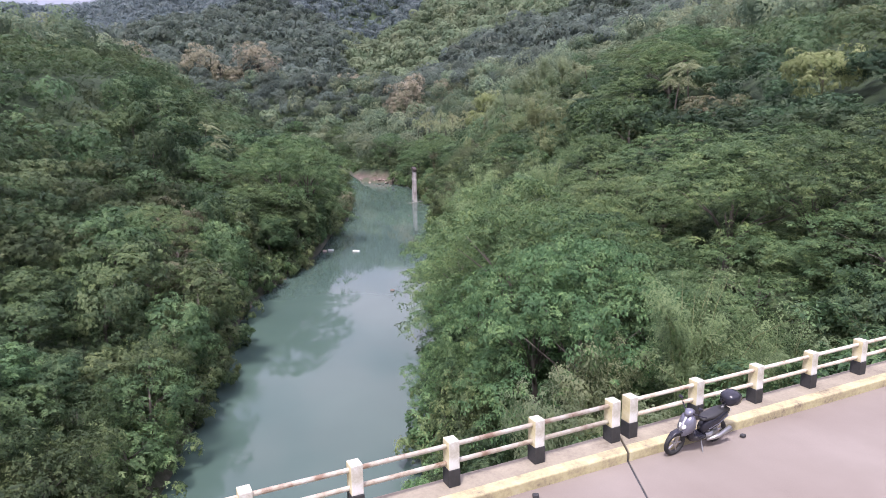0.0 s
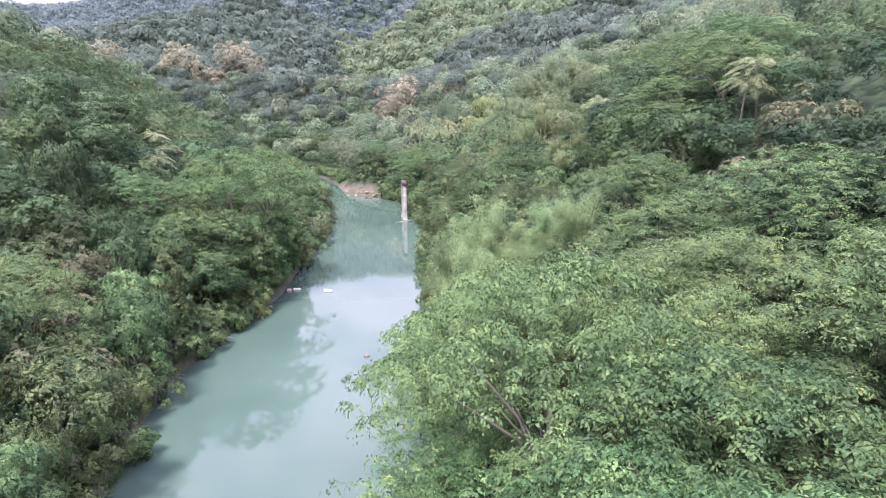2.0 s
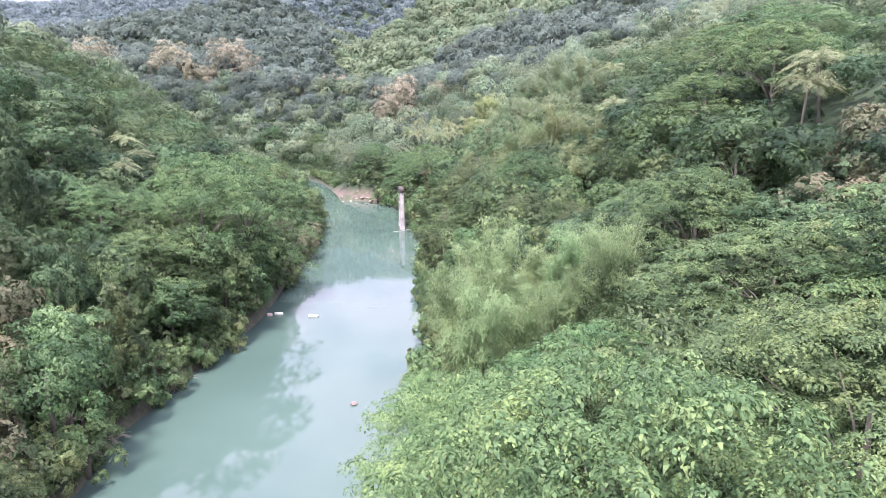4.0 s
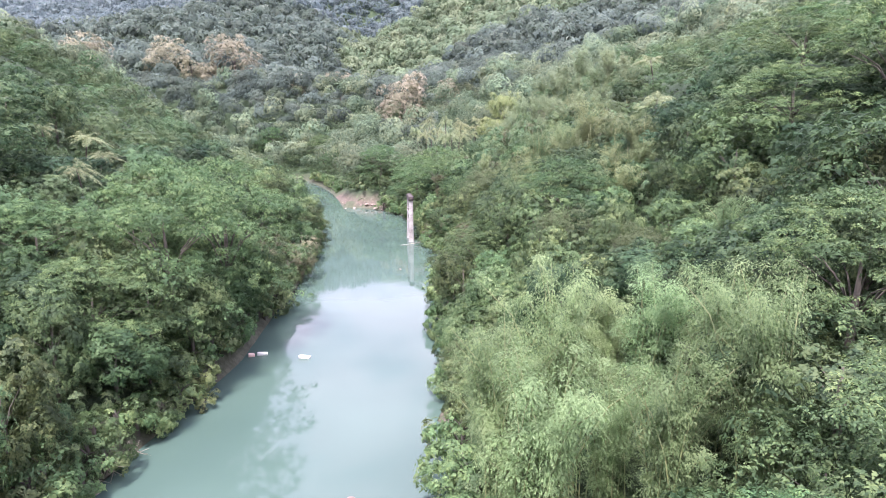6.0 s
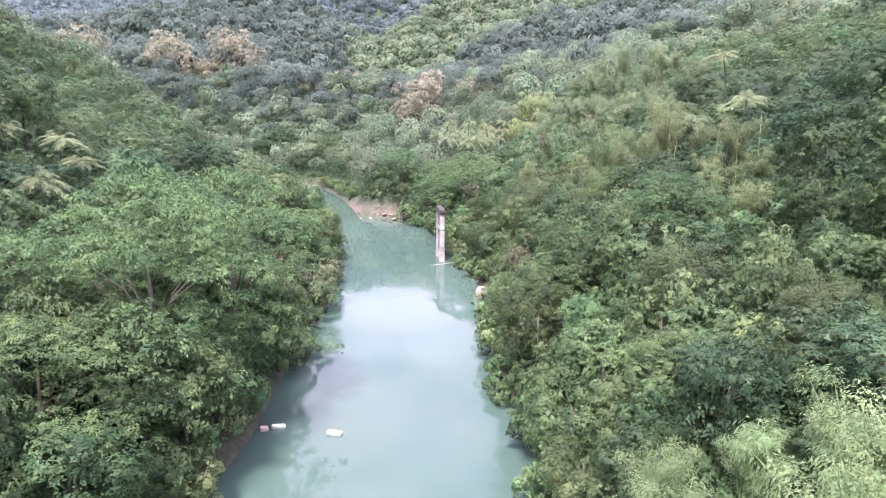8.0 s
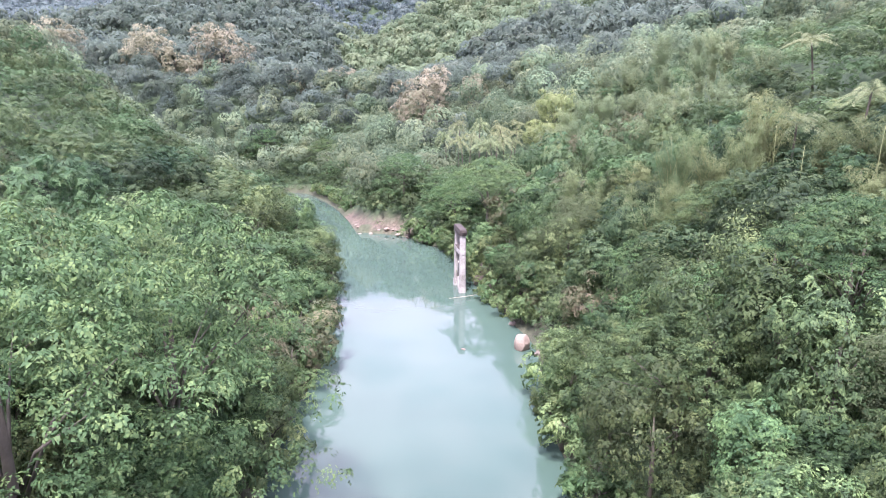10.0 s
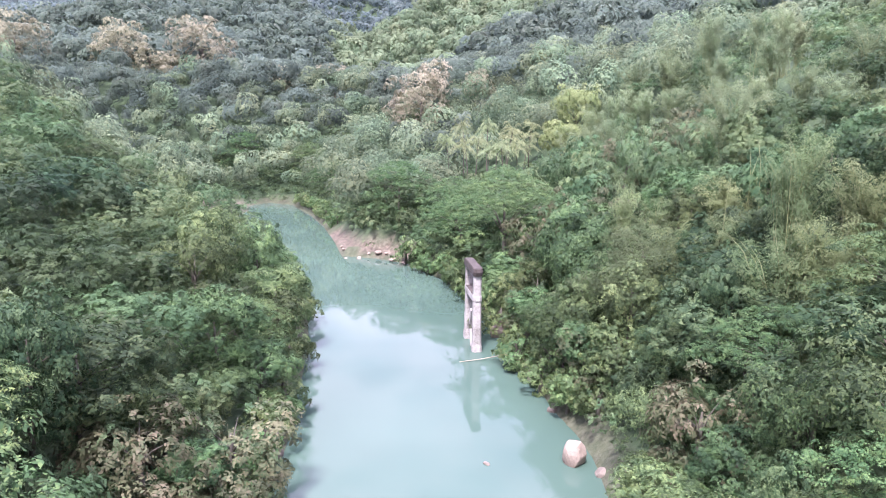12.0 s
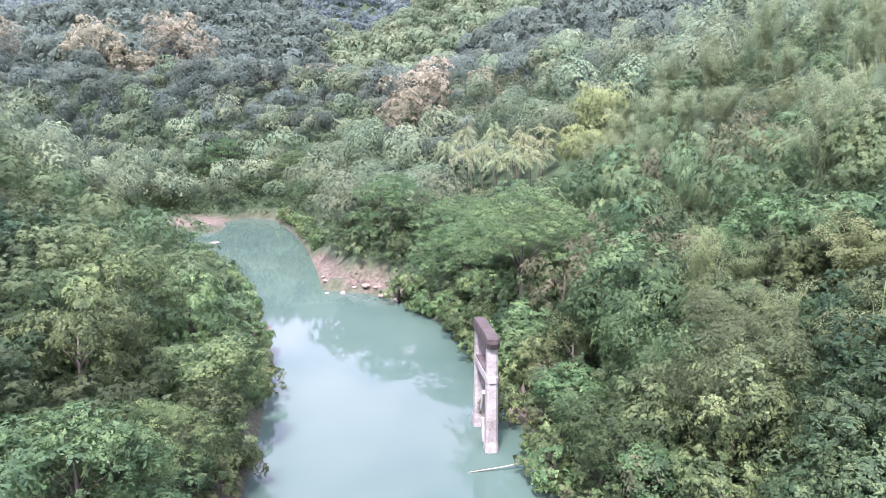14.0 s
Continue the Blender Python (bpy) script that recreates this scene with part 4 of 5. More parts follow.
for k, (_, x, y, sc) in enumerate(field[:290]):
    # chance of a dark-leaved tree, raised where the forest should look shadowed
    deep = 1.0 * math.exp(-(((x - 33) / 16) ** 2 + ((y - 246) / 30) ** 2)) + 0.9 * math.exp(-(((x - 52) / 15) ** 2 + ((y - 185) / 34) ** 2)) + 0.75 * math.exp(-(((x + 56) / 26) ** 2 + ((y - 180) / 65) ** 2)) + 0.8 * math.exp(-(((x - 52) / 18) ** 2 + ((y - 110) / 36) ** 2)) + 0.5 * math.exp(-(((x - 24) / 16) ** 2 + ((y - 212) / 24) ** 2)) + 1.0 * math.exp(-(((x - 15) / 9) ** 2 + ((y - 235) / 14) ** 2)) + 0.16
    pick = 10 + int(rng.randint(3)) if rng.rand() < deep else int(rng.randint(6)) if k < 150 else 6 + int(rng.randint(4))
    plant("broadleaf_tree", pick, x, y, sc, treetop(x, y, sc))
stuff_trees = []
for _, x, y, sc in field[290:]:
    top = treetop(x, y, sc)
    stuff_trees.append((x, y, sc, sc if top is None else min(max(0.8 * sc, (top - height_at(x, y)) / 10.0), 1.9)))

# shrubs along the waterline
count = 0
for a, b in list(zip(SHORE_LEFT[1:], SHORE_LEFT[2:])) + list(zip(SHORE_RIGHT, SHORE_RIGHT[1:-1])):
    a, b = np.array(a, float), np.array(b, float)
    u = (b - a) / np.linalg.norm(b - a)
    out = np.array((-u[1], u[0]))
    for t in np.arange(0, np.linalg.norm(b - a), 2.6):
        p = a + u * (t + rng.uniform(-0.8, 0.8)) + out * rng.uniform(-0.2, 2.2)
        if p[1] < 25 or p[1] > 430 or gravel(p[None])[0] > 0.1 or count > 285 or (330 < p[1] < 364 and p[0] > -52) or (223 < p[1] < 236.5 and p[0] > -8) or (146 < p[1] < 159 and p[0] > -6) or not clear_of_bridge(*p, 2.5) or rng.rand() < 0.12:
            continue
        low = p[1] > 200 and p[0] < -24
        p = p + out * ((1.6 if p[1] > 300 else 0.6) if low else 0.0)
        plant("shrub", int(rng.randint(4)), p[0], p[1], rng.uniform(0.8, 1.5) * (0.75 if low else 1.0))
        count += 1


# ---- woodland too thick to count ----
def scatter(points, templates, rng, zoff=-0.05):
    parts = []
    z = ground(points[:, :2])
    for (x, y, sc, tall), zz in zip(points, z):
        v, f, m = templates[rng.randint(len(templates))]
        th = rng.rand() * 6.283
        c, s = math.cos(th), math.sin(th)
        spin = np.array(((c, s, 0), (-s, c, 0), (0, 0, 1)))
        w = (v @ spin) * np.array((sc, sc, tall * (0.88 + 0.24 * rng.rand()))) + np.array((x, y, zz + zoff))
        parts.append((w, f, m @ spin))
    tint = np.repeat(rng.rand(len(parts)), [len(w) for w, _, _ in parts])
    return (*join(parts), tint)


def thicket(name, points, templates, material, label, category):
    """One mass of trees; each tree keeps a tint of its own."""
    v, f, sides, tint = scatter(points, templates, rng)
    me = mesh_of(name, v, f, material, True, sides)
    me.attributes.new("tree", "FLOAT", "POINT").data.foreach_set("value", tint.astype(np.float32))
    tagged(new(name, me), label, category, kind="stuff")


def lite(seed, r, h, blobs, tufts, leaves, leaf, squash=1.0):
    """A crown seen from afar: boughs bulge from an uneven dome, and leaf sprays lie over them like scales."""
    rng = np.random.RandomState(seed)
    n = blobs * tufts * leaves
    u = unit(np.c_[rng.normal(size=(n, 2)), rng.uniform(-0.35, 1.2, n)])
    bough = unit(np.c_[rng.normal(size=(blobs, 2)), rng.uniform(-0.3, 1.2, blobs)])
    size = rng.uniform(0.38, 0.62, blobs)
    reach = rng.uniform(0.86, 1.04, blobs)
    away = np.linalg.norm(u[:, None] - bough[None], axis=2) / size
    near = np.argmin(away, 1)
    gone = np.minimum(away[np.arange(n), near], 1.25)
    rad = reach[near] * (1.0 - 0.24 * gone ** 2) * rng.uniform(0.96, 1.03, n)
    rz = r * 1.02 * squash
    p = np.array([0, 0, h - 0.94 * rz]) + u * rad[:, None] * np.array([r, r, rz])
    mass = unit(0.75 * u + 0.55 * (u - bough[near]) / size[near, None] + np.array([0, 0, 0.2]))
    lie = unit(mass + rng.normal(size=(n, 3)) * 0.15)
    al = u * np.array([1, 1, 0]) + np.array([0, 0, -0.4]) + rng.normal(size=(n, 3)) * 0.6
    ln = leaf * rng.uniform(0.6, 1.3, n)
    return join([kites(p, lie, al, ln, ln * 0.7, mass)])


rng = np.random.RandomState(17)
mid_t = [lite(101 + k, (4.2, 4.6, 3.8)[k], (10, 9, 11)[k], 18, 4, 5, 0.85, (1.0, 0.8, 1.2)[k]) for k in range(3)] + [crown_flat(np.random.RandomState(5), 6.0, 10, 24, 5, 6, 1.0)]
close_t = [crown_round(np.random.RandomState(106 + k), 4.2 + 0.3 * k, 10, 30, 36, 0.72, 0.75, -0.2, (1.0, 1.2, 0.85)[k], tufts=5) for k in range(3)]
stuff_trees = np.array(stuff_trees)
close = (np.abs(stuff_trees[:, 0] + 6) < 62) & (stuff_trees[:, 1] < 285)
# upper slopes that get the shadow-dark leaf colour
steep = close & (((stuff_trees[:, 0] > 32) & (stuff_trees[:, 1] < 235)) | ((stuff_trees[:, 0] < -58) & (stuff_trees[:, 1] > 145)))
thicket("evergreen_woodland", stuff_trees[steep], close_t, m_wood_shaded, "jungle trees on the steep upper slopes, coloured dark for shadow", "woodland")
close_rest = close & ~steep
thicket("slope_woodland", stuff_trees[close_rest], close_t, m_wood, "dense green jungle trees on the slopes above the river", "woodland")
thicket("woodland", stuff_trees[~close], mid_t, m_wood, "dense green jungle trees covering the valley sides", "woodland")

pts = []
far_rng = np.random.RandomState(23)


def wood(y0, y1, gap, sc, half):
    """An evenly filled stretch of forest, each tree shifted a little from its neighbours."""
    mid, reach = (y0 + y1) / 2, half + (y1 - y0) / 2
    p = np.stack(np.meshgrid(np.arange(-reach, reach, gap), np.arange(-reach, reach, gap)), -1).reshape(-1, 2)
    p = (p + far_rng.uniform(-0.48, 0.48, p.shape) * gap) @ np.array(((0.86, 0.51), (-0.51, 0.86))) + np.array((0, mid))
    p = p[(p[:, 1] > y0) & (p[:, 1] < y1) & (np.abs(p[:, 0]) < half)]
    ok = (np.abs(p[:, 0] + 6) < 0.66 * (p[:, 1] + 16)) & (shore_distance(p) > 3.0) & (gravel(p) < 0.15)
    for x, y, r in placed:
        if y > 340:
            ok &= (p[:, 0] - x) ** 2 + (p[:, 1] - y + 0.6 * r) ** 2 / 2 > (1.05 * r + 1.0) ** 2
    ok &= ~((shore_distance(p) < 24) & (p[:, 0] < -58) & (p[:, 1] < 412))
    ok &= ~((p[:, 0] > -125) & (p[:, 0] < 95) & (p[:, 1] < 352))
    size = sc * (0.78 + 0.80 * far_rng.rand(ok.sum()) ** 1.8)
    return np.c_[p[ok], size, size]


far_t = [lite(111 + k, (4.2, 3.8, 4.8, 4.4, 4.1)[k], (10, 11, 9, 9.5, 10.5)[k], 20, 4, 8, 0.56, (1.0, 1.25, 0.85, 1.05, 1.15)[k]) for k in range(5)]
foot_t = [lite(116 + k, (4.2, 3.8, 4.8)[k], (10, 11, 9)[k], 15, 4, 9, 0.66, (1.0, 1.25, 0.85)[k]) for k in range(3)]
wide_t = [lite(121 + k, (5.4, 4.8, 6.0, 5.2)[k], (10, 11, 9, 10)[k], 9, 3, 4, 1.75, (1.0, 1.2, 0.8, 1.05)[k]) for k in range(4)]
near_far = wood(120, 560, 6.4, 1.24, 420)
# this bluish stretch carries haze and cloud shadow in its leaf colour
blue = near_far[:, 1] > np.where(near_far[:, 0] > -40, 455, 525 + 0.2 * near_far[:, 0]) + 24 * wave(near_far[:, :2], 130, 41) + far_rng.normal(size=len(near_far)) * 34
thicket("ridge_woodland", near_far[blue], foot_t, m_hill, "forest below the far hill with cloud shadow and haze coloured in", "woodland")
near_far = near_far[~blue]
# haze over the forest beyond the bend lies in its leaf colour
beyond_bend = (near_far[:, 1] < 445) & (near_far[:, 0] > -130) & (near_far[:, 0] < 75)
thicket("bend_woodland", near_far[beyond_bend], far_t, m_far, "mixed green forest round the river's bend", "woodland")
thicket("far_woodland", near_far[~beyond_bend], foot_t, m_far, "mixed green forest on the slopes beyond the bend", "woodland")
beyond = wood(560, 1300, 9.4, 1.45, 900)
beyond = beyond[(beyond[:, 1] < 1130) | (beyond[:, 0] < -260)]
# farthest trees get leaves coloured blue in place of haze
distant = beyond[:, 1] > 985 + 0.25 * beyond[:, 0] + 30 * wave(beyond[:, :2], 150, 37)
thicket("distant_woodland", beyond[distant], wide_t, m_ridge, "forest on the most distant ridge, blue haze in its colour", "woodland")
beyond = beyond[~distant]
# scrub slope coloured as sunlit, beside forest coloured as under cloud shadow
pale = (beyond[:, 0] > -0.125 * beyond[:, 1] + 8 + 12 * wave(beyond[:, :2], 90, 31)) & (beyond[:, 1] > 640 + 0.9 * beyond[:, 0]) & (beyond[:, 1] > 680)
thicket("hill_woodland", beyond[~pale], wide_t, m_hill, "unbroken far hill forest with cloud shadow and haze coloured in", "woodland")
thicket("hill_scrub", beyond[pale], wide_t, m_scrub, "pale yellow-green scrub on the far slope with sunlight coloured in", "scrub")

# undergrowth between the trunks
n = 9000
p = np.c_[rng.uniform(-80, 50, n), rng.uniform(22, 400, n)]
s = shore_distance(p)
vb = (p - BRIDGE_P) @ BRIDGE_N
q = np.c_[rng.uniform(-150, -50, 2600), rng.uniform(340, 475, 2600)]
q = q[(shore_distance(q) > 1.0) & (gravel(q) < 0.35)]
p = p[(s > 1.2) & (s < 48) & (gravel(p) < 0.2) & ((vb > 4) | (vb < -15))]
p = np.r_[p, q]
under_t = [crown_round(np.random.RandomState(131 + k), 2.3, 2.9, 6, 8, 0.62, 0.8, -0.1, tufts=2) for k in range(3)]
low_sizes = rng.uniform(0.7, 1.3, len(p)) * np.where((shore_distance(p) > 3.5) & ~((p[:, 0] < -52) & (p[:, 1] > 325) & (shore_distance(p) < 28)), 1.45, 0.9)
thicket("undergrowth", np.c_[p, low_sizes, low_sizes], under_t, m_under, "tangled low green undergrowth beneath the trees", "undergrowth")


# ---- bridge ----
DECK, KERB = 28.9, 29.1
BR = Matrix.Translation((BRIDGE_P[0], BRIDGE_P[1], 0)) @ Matrix.Rotation(math.atan2(BRIDGE_U[1], BRIDGE_U[0]), 4, "Z")
bridge = tagged(new("bridge"), "concrete road bridge with painted kerb and pale deck", "bridge", kind="structure")
bridge.matrix_basis = BR
JOINT = 5.72
SKEW = math.tan(math.atan2(BRIDGE_U[1], BRIDGE_U[0]))


def slab(x0, x1, y0, y1, z0, z1, bevel):
    """A slab whose ends are cut on the skew of the expansion joint."""
    bm = bmesh.new()
    v = [bm.verts.new((x + (-y * SKEW if abs(x) < 20 else 0) * -1, y, z)) for z in (z0, z1) for x, y in ((x0, y0), (x1, y0), (x1, y1), (x0, y1))]
    for f in ((0, 3, 2, 1), (4, 5, 6, 7), (0, 1, 5, 4), (1, 2, 6, 5), (2, 3, 7, 6), (3, 0, 4, 7)):
        bm.faces.new([v[i] for i in f])
    bmesh.ops.bevel(bm, geom=bm.edges[:], offset=bevel, segments=2, affect="EDGES", profile=0.5)
    return bm


for x0, x1 in ((-88, JOINT - 0.02), (JOINT + 0.02, 66)):
    part("deck_slab", slab(x0, x1, -9.4, 0.15, DECK - 0.9, DECK, 0.012), m_deck, bridge)
    part("kerb", slab(x0, x1, -0.58, 0.24, DECK - 0.88, KERB, 0.03), m_kerb_bare, bridge, "weathered concrete kerb")
    part("kerb_paint", slab(x0 + 0.004, x1 - 0.004, -0.588, -0.30, DECK - 0.3, KERB + 0.005, 0.03), m_kerb, bridge, "worn cream-yellow paint band along the kerb edge")
part("joint_strip", slab(JOINT - 0.018, JOINT + 0.018, -9.3, 0.2, DECK - 0.2, DECK - 0.012, 0.002), m_blackp, bridge, "black rubber expansion joint")

rail = tagged(new("railing"), "white and yellow concrete railing posts with two rusty painted pipes", "railing", kind="structure")
rail.matrix_basis = BR


def post_mesh(size, at, mat, name, bevel):
    bm = box(size, at, bevel)
    me = bpy.data.meshes.new(name)
    bm.to_mesh(me)
    bm.free()
    for m in mat:
        me.materials.append(m)
    if len(mat) > 1:
        for f in me.polygons:
            f.material_index = 1 if abs(f.normal.x) > 0.7 else 0
    return me


PW = 0.22
post_a = post_mesh((PW, PW + 0.04, 0.56), (0, 0, KERB + 0.62), [m_white, m_yellowp], "post", 0.015)
base_a = post_mesh((PW + 0.015, PW + 0.055, 0.34), (0, 0, KERB + 0.17), [m_blackp], "post_base", 0.012)
spots = [JOINT - 0.24 - 1.86 * k for k in range(0, 14)] + [JOINT + 0.22 + 1.86 * k for k in range(0, 24)]
for x in spots:
    q = new("post", post_a)
    q.parent, q.location = rail, (x, 0, 0)
    w = new("post_base", base_a)
    w.parent, w.location = q, (0, 0, 0)
for z in (KERB + 0.78, KERB + 0.44):
    for x0, x1 in ((-22, JOINT - 0.13), (JOINT + 0.13, 50)):
        bm = tube(bmesh.new(), [(x0, 0, z), ((x0 + x1) / 2, 0, z), (x1, 0, z)], [0.046] * 3, 8)
        part("pipe_rail", bm, m_rail, rail, "painted steel pipe with rust showing", True)


# ---- motor scooter parked by the kerb ----
def wheel(parent, at):
    bm = bmesh.new()
    n, k, R, r = 24, 8, 0.24, 0.052
    ring = [[bm.verts.new((math.cos(a) * (R + r * math.cos(b)), r * 0.95 * math.sin(b), math.sin(a) * (R + r * math.cos(b)))) for b in (2 * math.pi * j / k for j in range(k))] for a in (2 * math.pi * i / n for i in range(n))]
    for i in range(n):
        for j in range(k):
            bm.faces.new((ring[i][j], ring[(i + 1) % n][j], ring[(i + 1) % n][(j + 1) % k], ring[i][(j + 1) % k]))
    tyre = part("wheel", bm, m_rubber, parent, "black rubber tyre", True)
    tyre.location = at
    bm = bmesh.new()
    for a in range(5):
        box((0.2, 0.03, 0.035), (0.1 * math.cos(a * 1.2566), 0, 0.1 * math.sin(a * 1.2566)), 0, Matrix.Rotation(-a * 1.2566, 4, "Y"), bm)
    tube(bm, [(0, -0.04, 0), (0, 0.04, 0)], [0.05, 0.05], 12)
    part("rim", bm, m_metal, tyre, "dark alloy rim")
    return tyre


def shell(sections, n=10):
    """A closed shell through rounded sections: x, z centre, half width, half height."""
    bm = bmesh.new()
    rings = []
    for x, z, hw, hh in sections:
        rings.append([bm.verts.new((x, math.copysign(abs(math.cos(a)) ** 0.7, math.cos(a)) * hw, z + math.copysign(abs(math.sin(a)) ** 0.7, math.sin(a)) * hh)) for a in (2 * math.pi * i / n for i in range(n))])
    for r0, r1 in zip(rings, rings[1:]):
        for i in range(n):
            bm.faces.new((r0[i], r0[(i + 1) % n], r1[(i + 1) % n], r1[i]))
    bm.faces.new(rings[0][::-1])
    bm.faces.new(rings[-1])
    bmesh.ops.recalc_face_normals(bm, faces=bm.faces[:])
    return bm


def scooter(m):
    s = tagged(new("motor_scooter"), "black and silver motor scooter with a round top box", "scooter")
    wheel(s, (-0.66, 0, 0.29))
    wheel(s, (0.62, 0, 0.29))
    part("front_fairing", shell([(-0.56, 0.50, 0.03, 0.06), (-0.50, 0.64, 0.15, 0.18), (-0.40, 0.74, 0.19, 0.24), (-0.28, 0.72, 0.17, 0.22), (-0.22, 0.62, 0.10, 0.16)]), m_silver, s, "silver grey front fairing", True)
    part("front_mudguard", shell([(-0.90, 0.40, 0.05, 0.02), (-0.78, 0.56, 0.07, 0.03), (-0.62, 0.60, 0.075, 0.035), (-0.48, 0.54, 0.06, 0.03)]), m_gloss, s, "", True)
    part("leg_shield", shell([(-0.34, 0.60, 0.17, 0.22), (-0.26, 0.40, 0.17, 0.12), (-0.05, 0.31, 0.15, 0.06), (0.16, 0.33, 0.14, 0.07)]), m_gloss, s, "", True)
    part("rear_body", shell([(0.08, 0.48, 0.10, 0.14), (0.24, 0.57, 0.15, 0.17), (0.50, 0.64, 0.15, 0.14), (0.76, 0.72, 0.10, 0.09), (0.92, 0.77, 0.04, 0.04)]), m_gloss, s, "gloss black rear body", True)
    part("side_panel", shell([(0.20, 0.52, 0.158, 0.03), (0.5, 0.60, 0.160, 0.035), (0.80, 0.70, 0.11, 0.02)]), m_silver, s, "silver side strip", True)
    part("seat", shell([(0.02, 0.74, 0.08, 0.03), (0.14, 0.77, 0.13, 0.055), (0.36, 0.78, 0.15, 0.055), (0.50, 0.83, 0.14, 0.06), (0.78, 0.86, 0.10, 0.04)]), m_seat, s, "black vinyl seat", True)
    part("engine", shell([(0.10, 0.28, 0.08, 0.07), (0.34, 0.27, 0.12, 0.10), (0.62, 0.29, 0.08, 0.07)]), m_metal, s, "grey engine block", True)
    part("fork", tube(bmesh.new(), [(-0.66, 0.0, 0.29), (-0.55, 0.0, 0.62), (-0.40, 0, 1.0)], [0.045, 0.04, 0.035], 8), m_metal, s, "", True)
    bar = part("handlebar", tube(bmesh.new(), [(-0.22, -0.35, 1.03), (-0.34, -0.18, 1.03), (-0.40, 0, 1.0), (-0.34, 0.18, 1.03), (-0.22, 0.35, 1.03)], [0.018] * 5, 8), m_gloss, s, "", True)
    part("instrument_cowl", shell([(-0.48, 0.98, 0.05, 0.04), (-0.40, 1.02, 0.11, 0.07), (-0.28, 1.03, 0.07, 0.04)]), m_silver, bar, "", True)
    for sy in (-1, 1):
        part("mirror_stalk", tube(bmesh.new(), [(-0.33, 0.2 * sy, 1.04), (-0.40, 0.27 * sy, 1.22)], [0.008, 0.007], 6), m_gloss, bar)
        part("mirror", shell([(-0.43, 1.25, 0.01, 0.01), (-0.41, 1.25, 0.06, 0.04), (-0.39, 1.25, 0.055, 0.035)]), m_gloss, bar, "").location = (0, 0.28 * sy, 0)
    part("headlight", shell([(-0.555, 0.66, 0.06, 0.03), (-0.50, 0.72, 0.12, 0.06), (-0.46, 0.74, 0.10, 0.05)]), m_lens, s, "clear headlight lens", True)
    part("tail_light", shell([(0.90, 0.75, 0.05, 0.03), (0.95, 0.76, 0.03, 0.02)]), m_lens, s, "")
    part("rear_rack", tube(bmesh.new(), [(0.62, 0, 0.86), (0.80, 0, 0.92), (1.02, 0, 0.93)], [0.03, 0.03, 0.02], 6), m_metal, s)
    lid = part("top_box", shell([(0.68, 1.06, 0.12, 0.10), (0.76, 1.08, 0.19, 0.145), (0.92, 1.09, 0.21, 0.16), (1.06, 1.08, 0.17, 0.14), (1.12, 1.07, 0.10, 0.10)], 14), m_gloss, s, "rounded gloss black top box", True)
    part("exhaust", tube(bmesh.new(), [(0.20, -0.14, 0.24), (0.5, -0.17, 0.28), (0.88, -0.17, 0.40)], [0.03, 0.055, 0.06], 8), m_metal, s, "", True)
    part("side_stand", tube(bmesh.new(), [(0.05, -0.10, 0.26), (0.0, -0.26, 0.03)], [0.016, 0.014], 6), m_metal, s)
    s.matrix_basis = m
    return s


u = math.degrees(math.atan2(BRIDGE_U[1], BRIDGE_U[0]))
scooter(pose(5.55, 17.14, DECK, 9, 0, u + 2) @ Matrix.Scale(0.93, 4))
scooter(pose(13.9, 21.1, DECK, 8, 0, u + 4) @ Matrix.Scale(0.93, 4))
chip = part("stone_chip", box((0.12, 0.1, 0.07), (0, 0, 0.035), 0.02), m_blackp, None)
chip.location = (2.0, 15.35, DECK)
tagged(chip, "dark stone lying on the deck beside the kerb", "stone")
copy_thing(chip, pose(6.75, 17.55, DECK, 0, 0, 40))

# ---- old bridge pier standing in the river ----
pier = tagged(new("bridge_pier"), "weathered concrete pier of a vanished bridge standing in the river", "pier")
pier.matrix_basis = pose(-9.15, 267.2, 0, 0, 0, 7)


def octo(bm, pts, w, d, c):
    """An upright column with cut corners through x, y, z stations."""
    rings = []
    for x, y, z, k in pts:
        a, b, e = w * k / 2, d * k / 2, c * k
        rings.append([bm.verts.new((x + px, y + py, z)) for px, py in ((-a + e, -b), (a - e, -b), (a, -b + e), (a, b - e), (a - e, b), (-a + e, b), (-a, b - e), (-a, -b + e))])
    for r0, r1 in zip(rings, rings[1:]):
        for i in range(8):
            bm.faces.new((r0[i], r0[(i + 1) % 8], r1[(i + 1) % 8], r1[i]))
    bm.faces.new(rings[0][::-1])
    bm.faces.new(rings[-1])
    return bm


part("column", octo(bmesh.new(), [(0, 0, -2.5, 1.3), (0, 0, 0.7, 1.22), (0, 0, 1.1, 1.1), (0, 0, 7.5, 0.98), (0, 0, 11.4, 0.95)], 1.15, 1.3, 0.22), m_conc, pier)
part("column", octo(bmesh.new(), [(0, 6.4, -2.5, 1.4), (0, 6.4, 1.0, 1.3), (0, 6.4, 1.5, 1.12), (0, 6.4, 7.5, 0.98), (0, 6.4, 11.4, 0.95)], 1.15, 1.3, 0.22), m_conc, pier)
part("cap_beam", octo(bmesh.new(), [(0, 3.2, 11.3, 1.0), (0, 3.2, 11.9, 1.05), (0, 3.2, 12.35, 1.02), (0, 3.2, 12.5, 0.9)], 1.3, 8.2, 0.35), m_conc_dark, pier, "dark mossy cap beam")
part("tie_beam", octo(bmesh.new(), [(0, 3.2, 7.4, 0.96), (0, 3.2, 7.6, 1.0), (0, 3.2, 8.2, 1.0), (0, 3.2, 8.35, 0.95)], 1.24, 7.9, 0.3), m_conc, pier, "broken concrete tie beam")
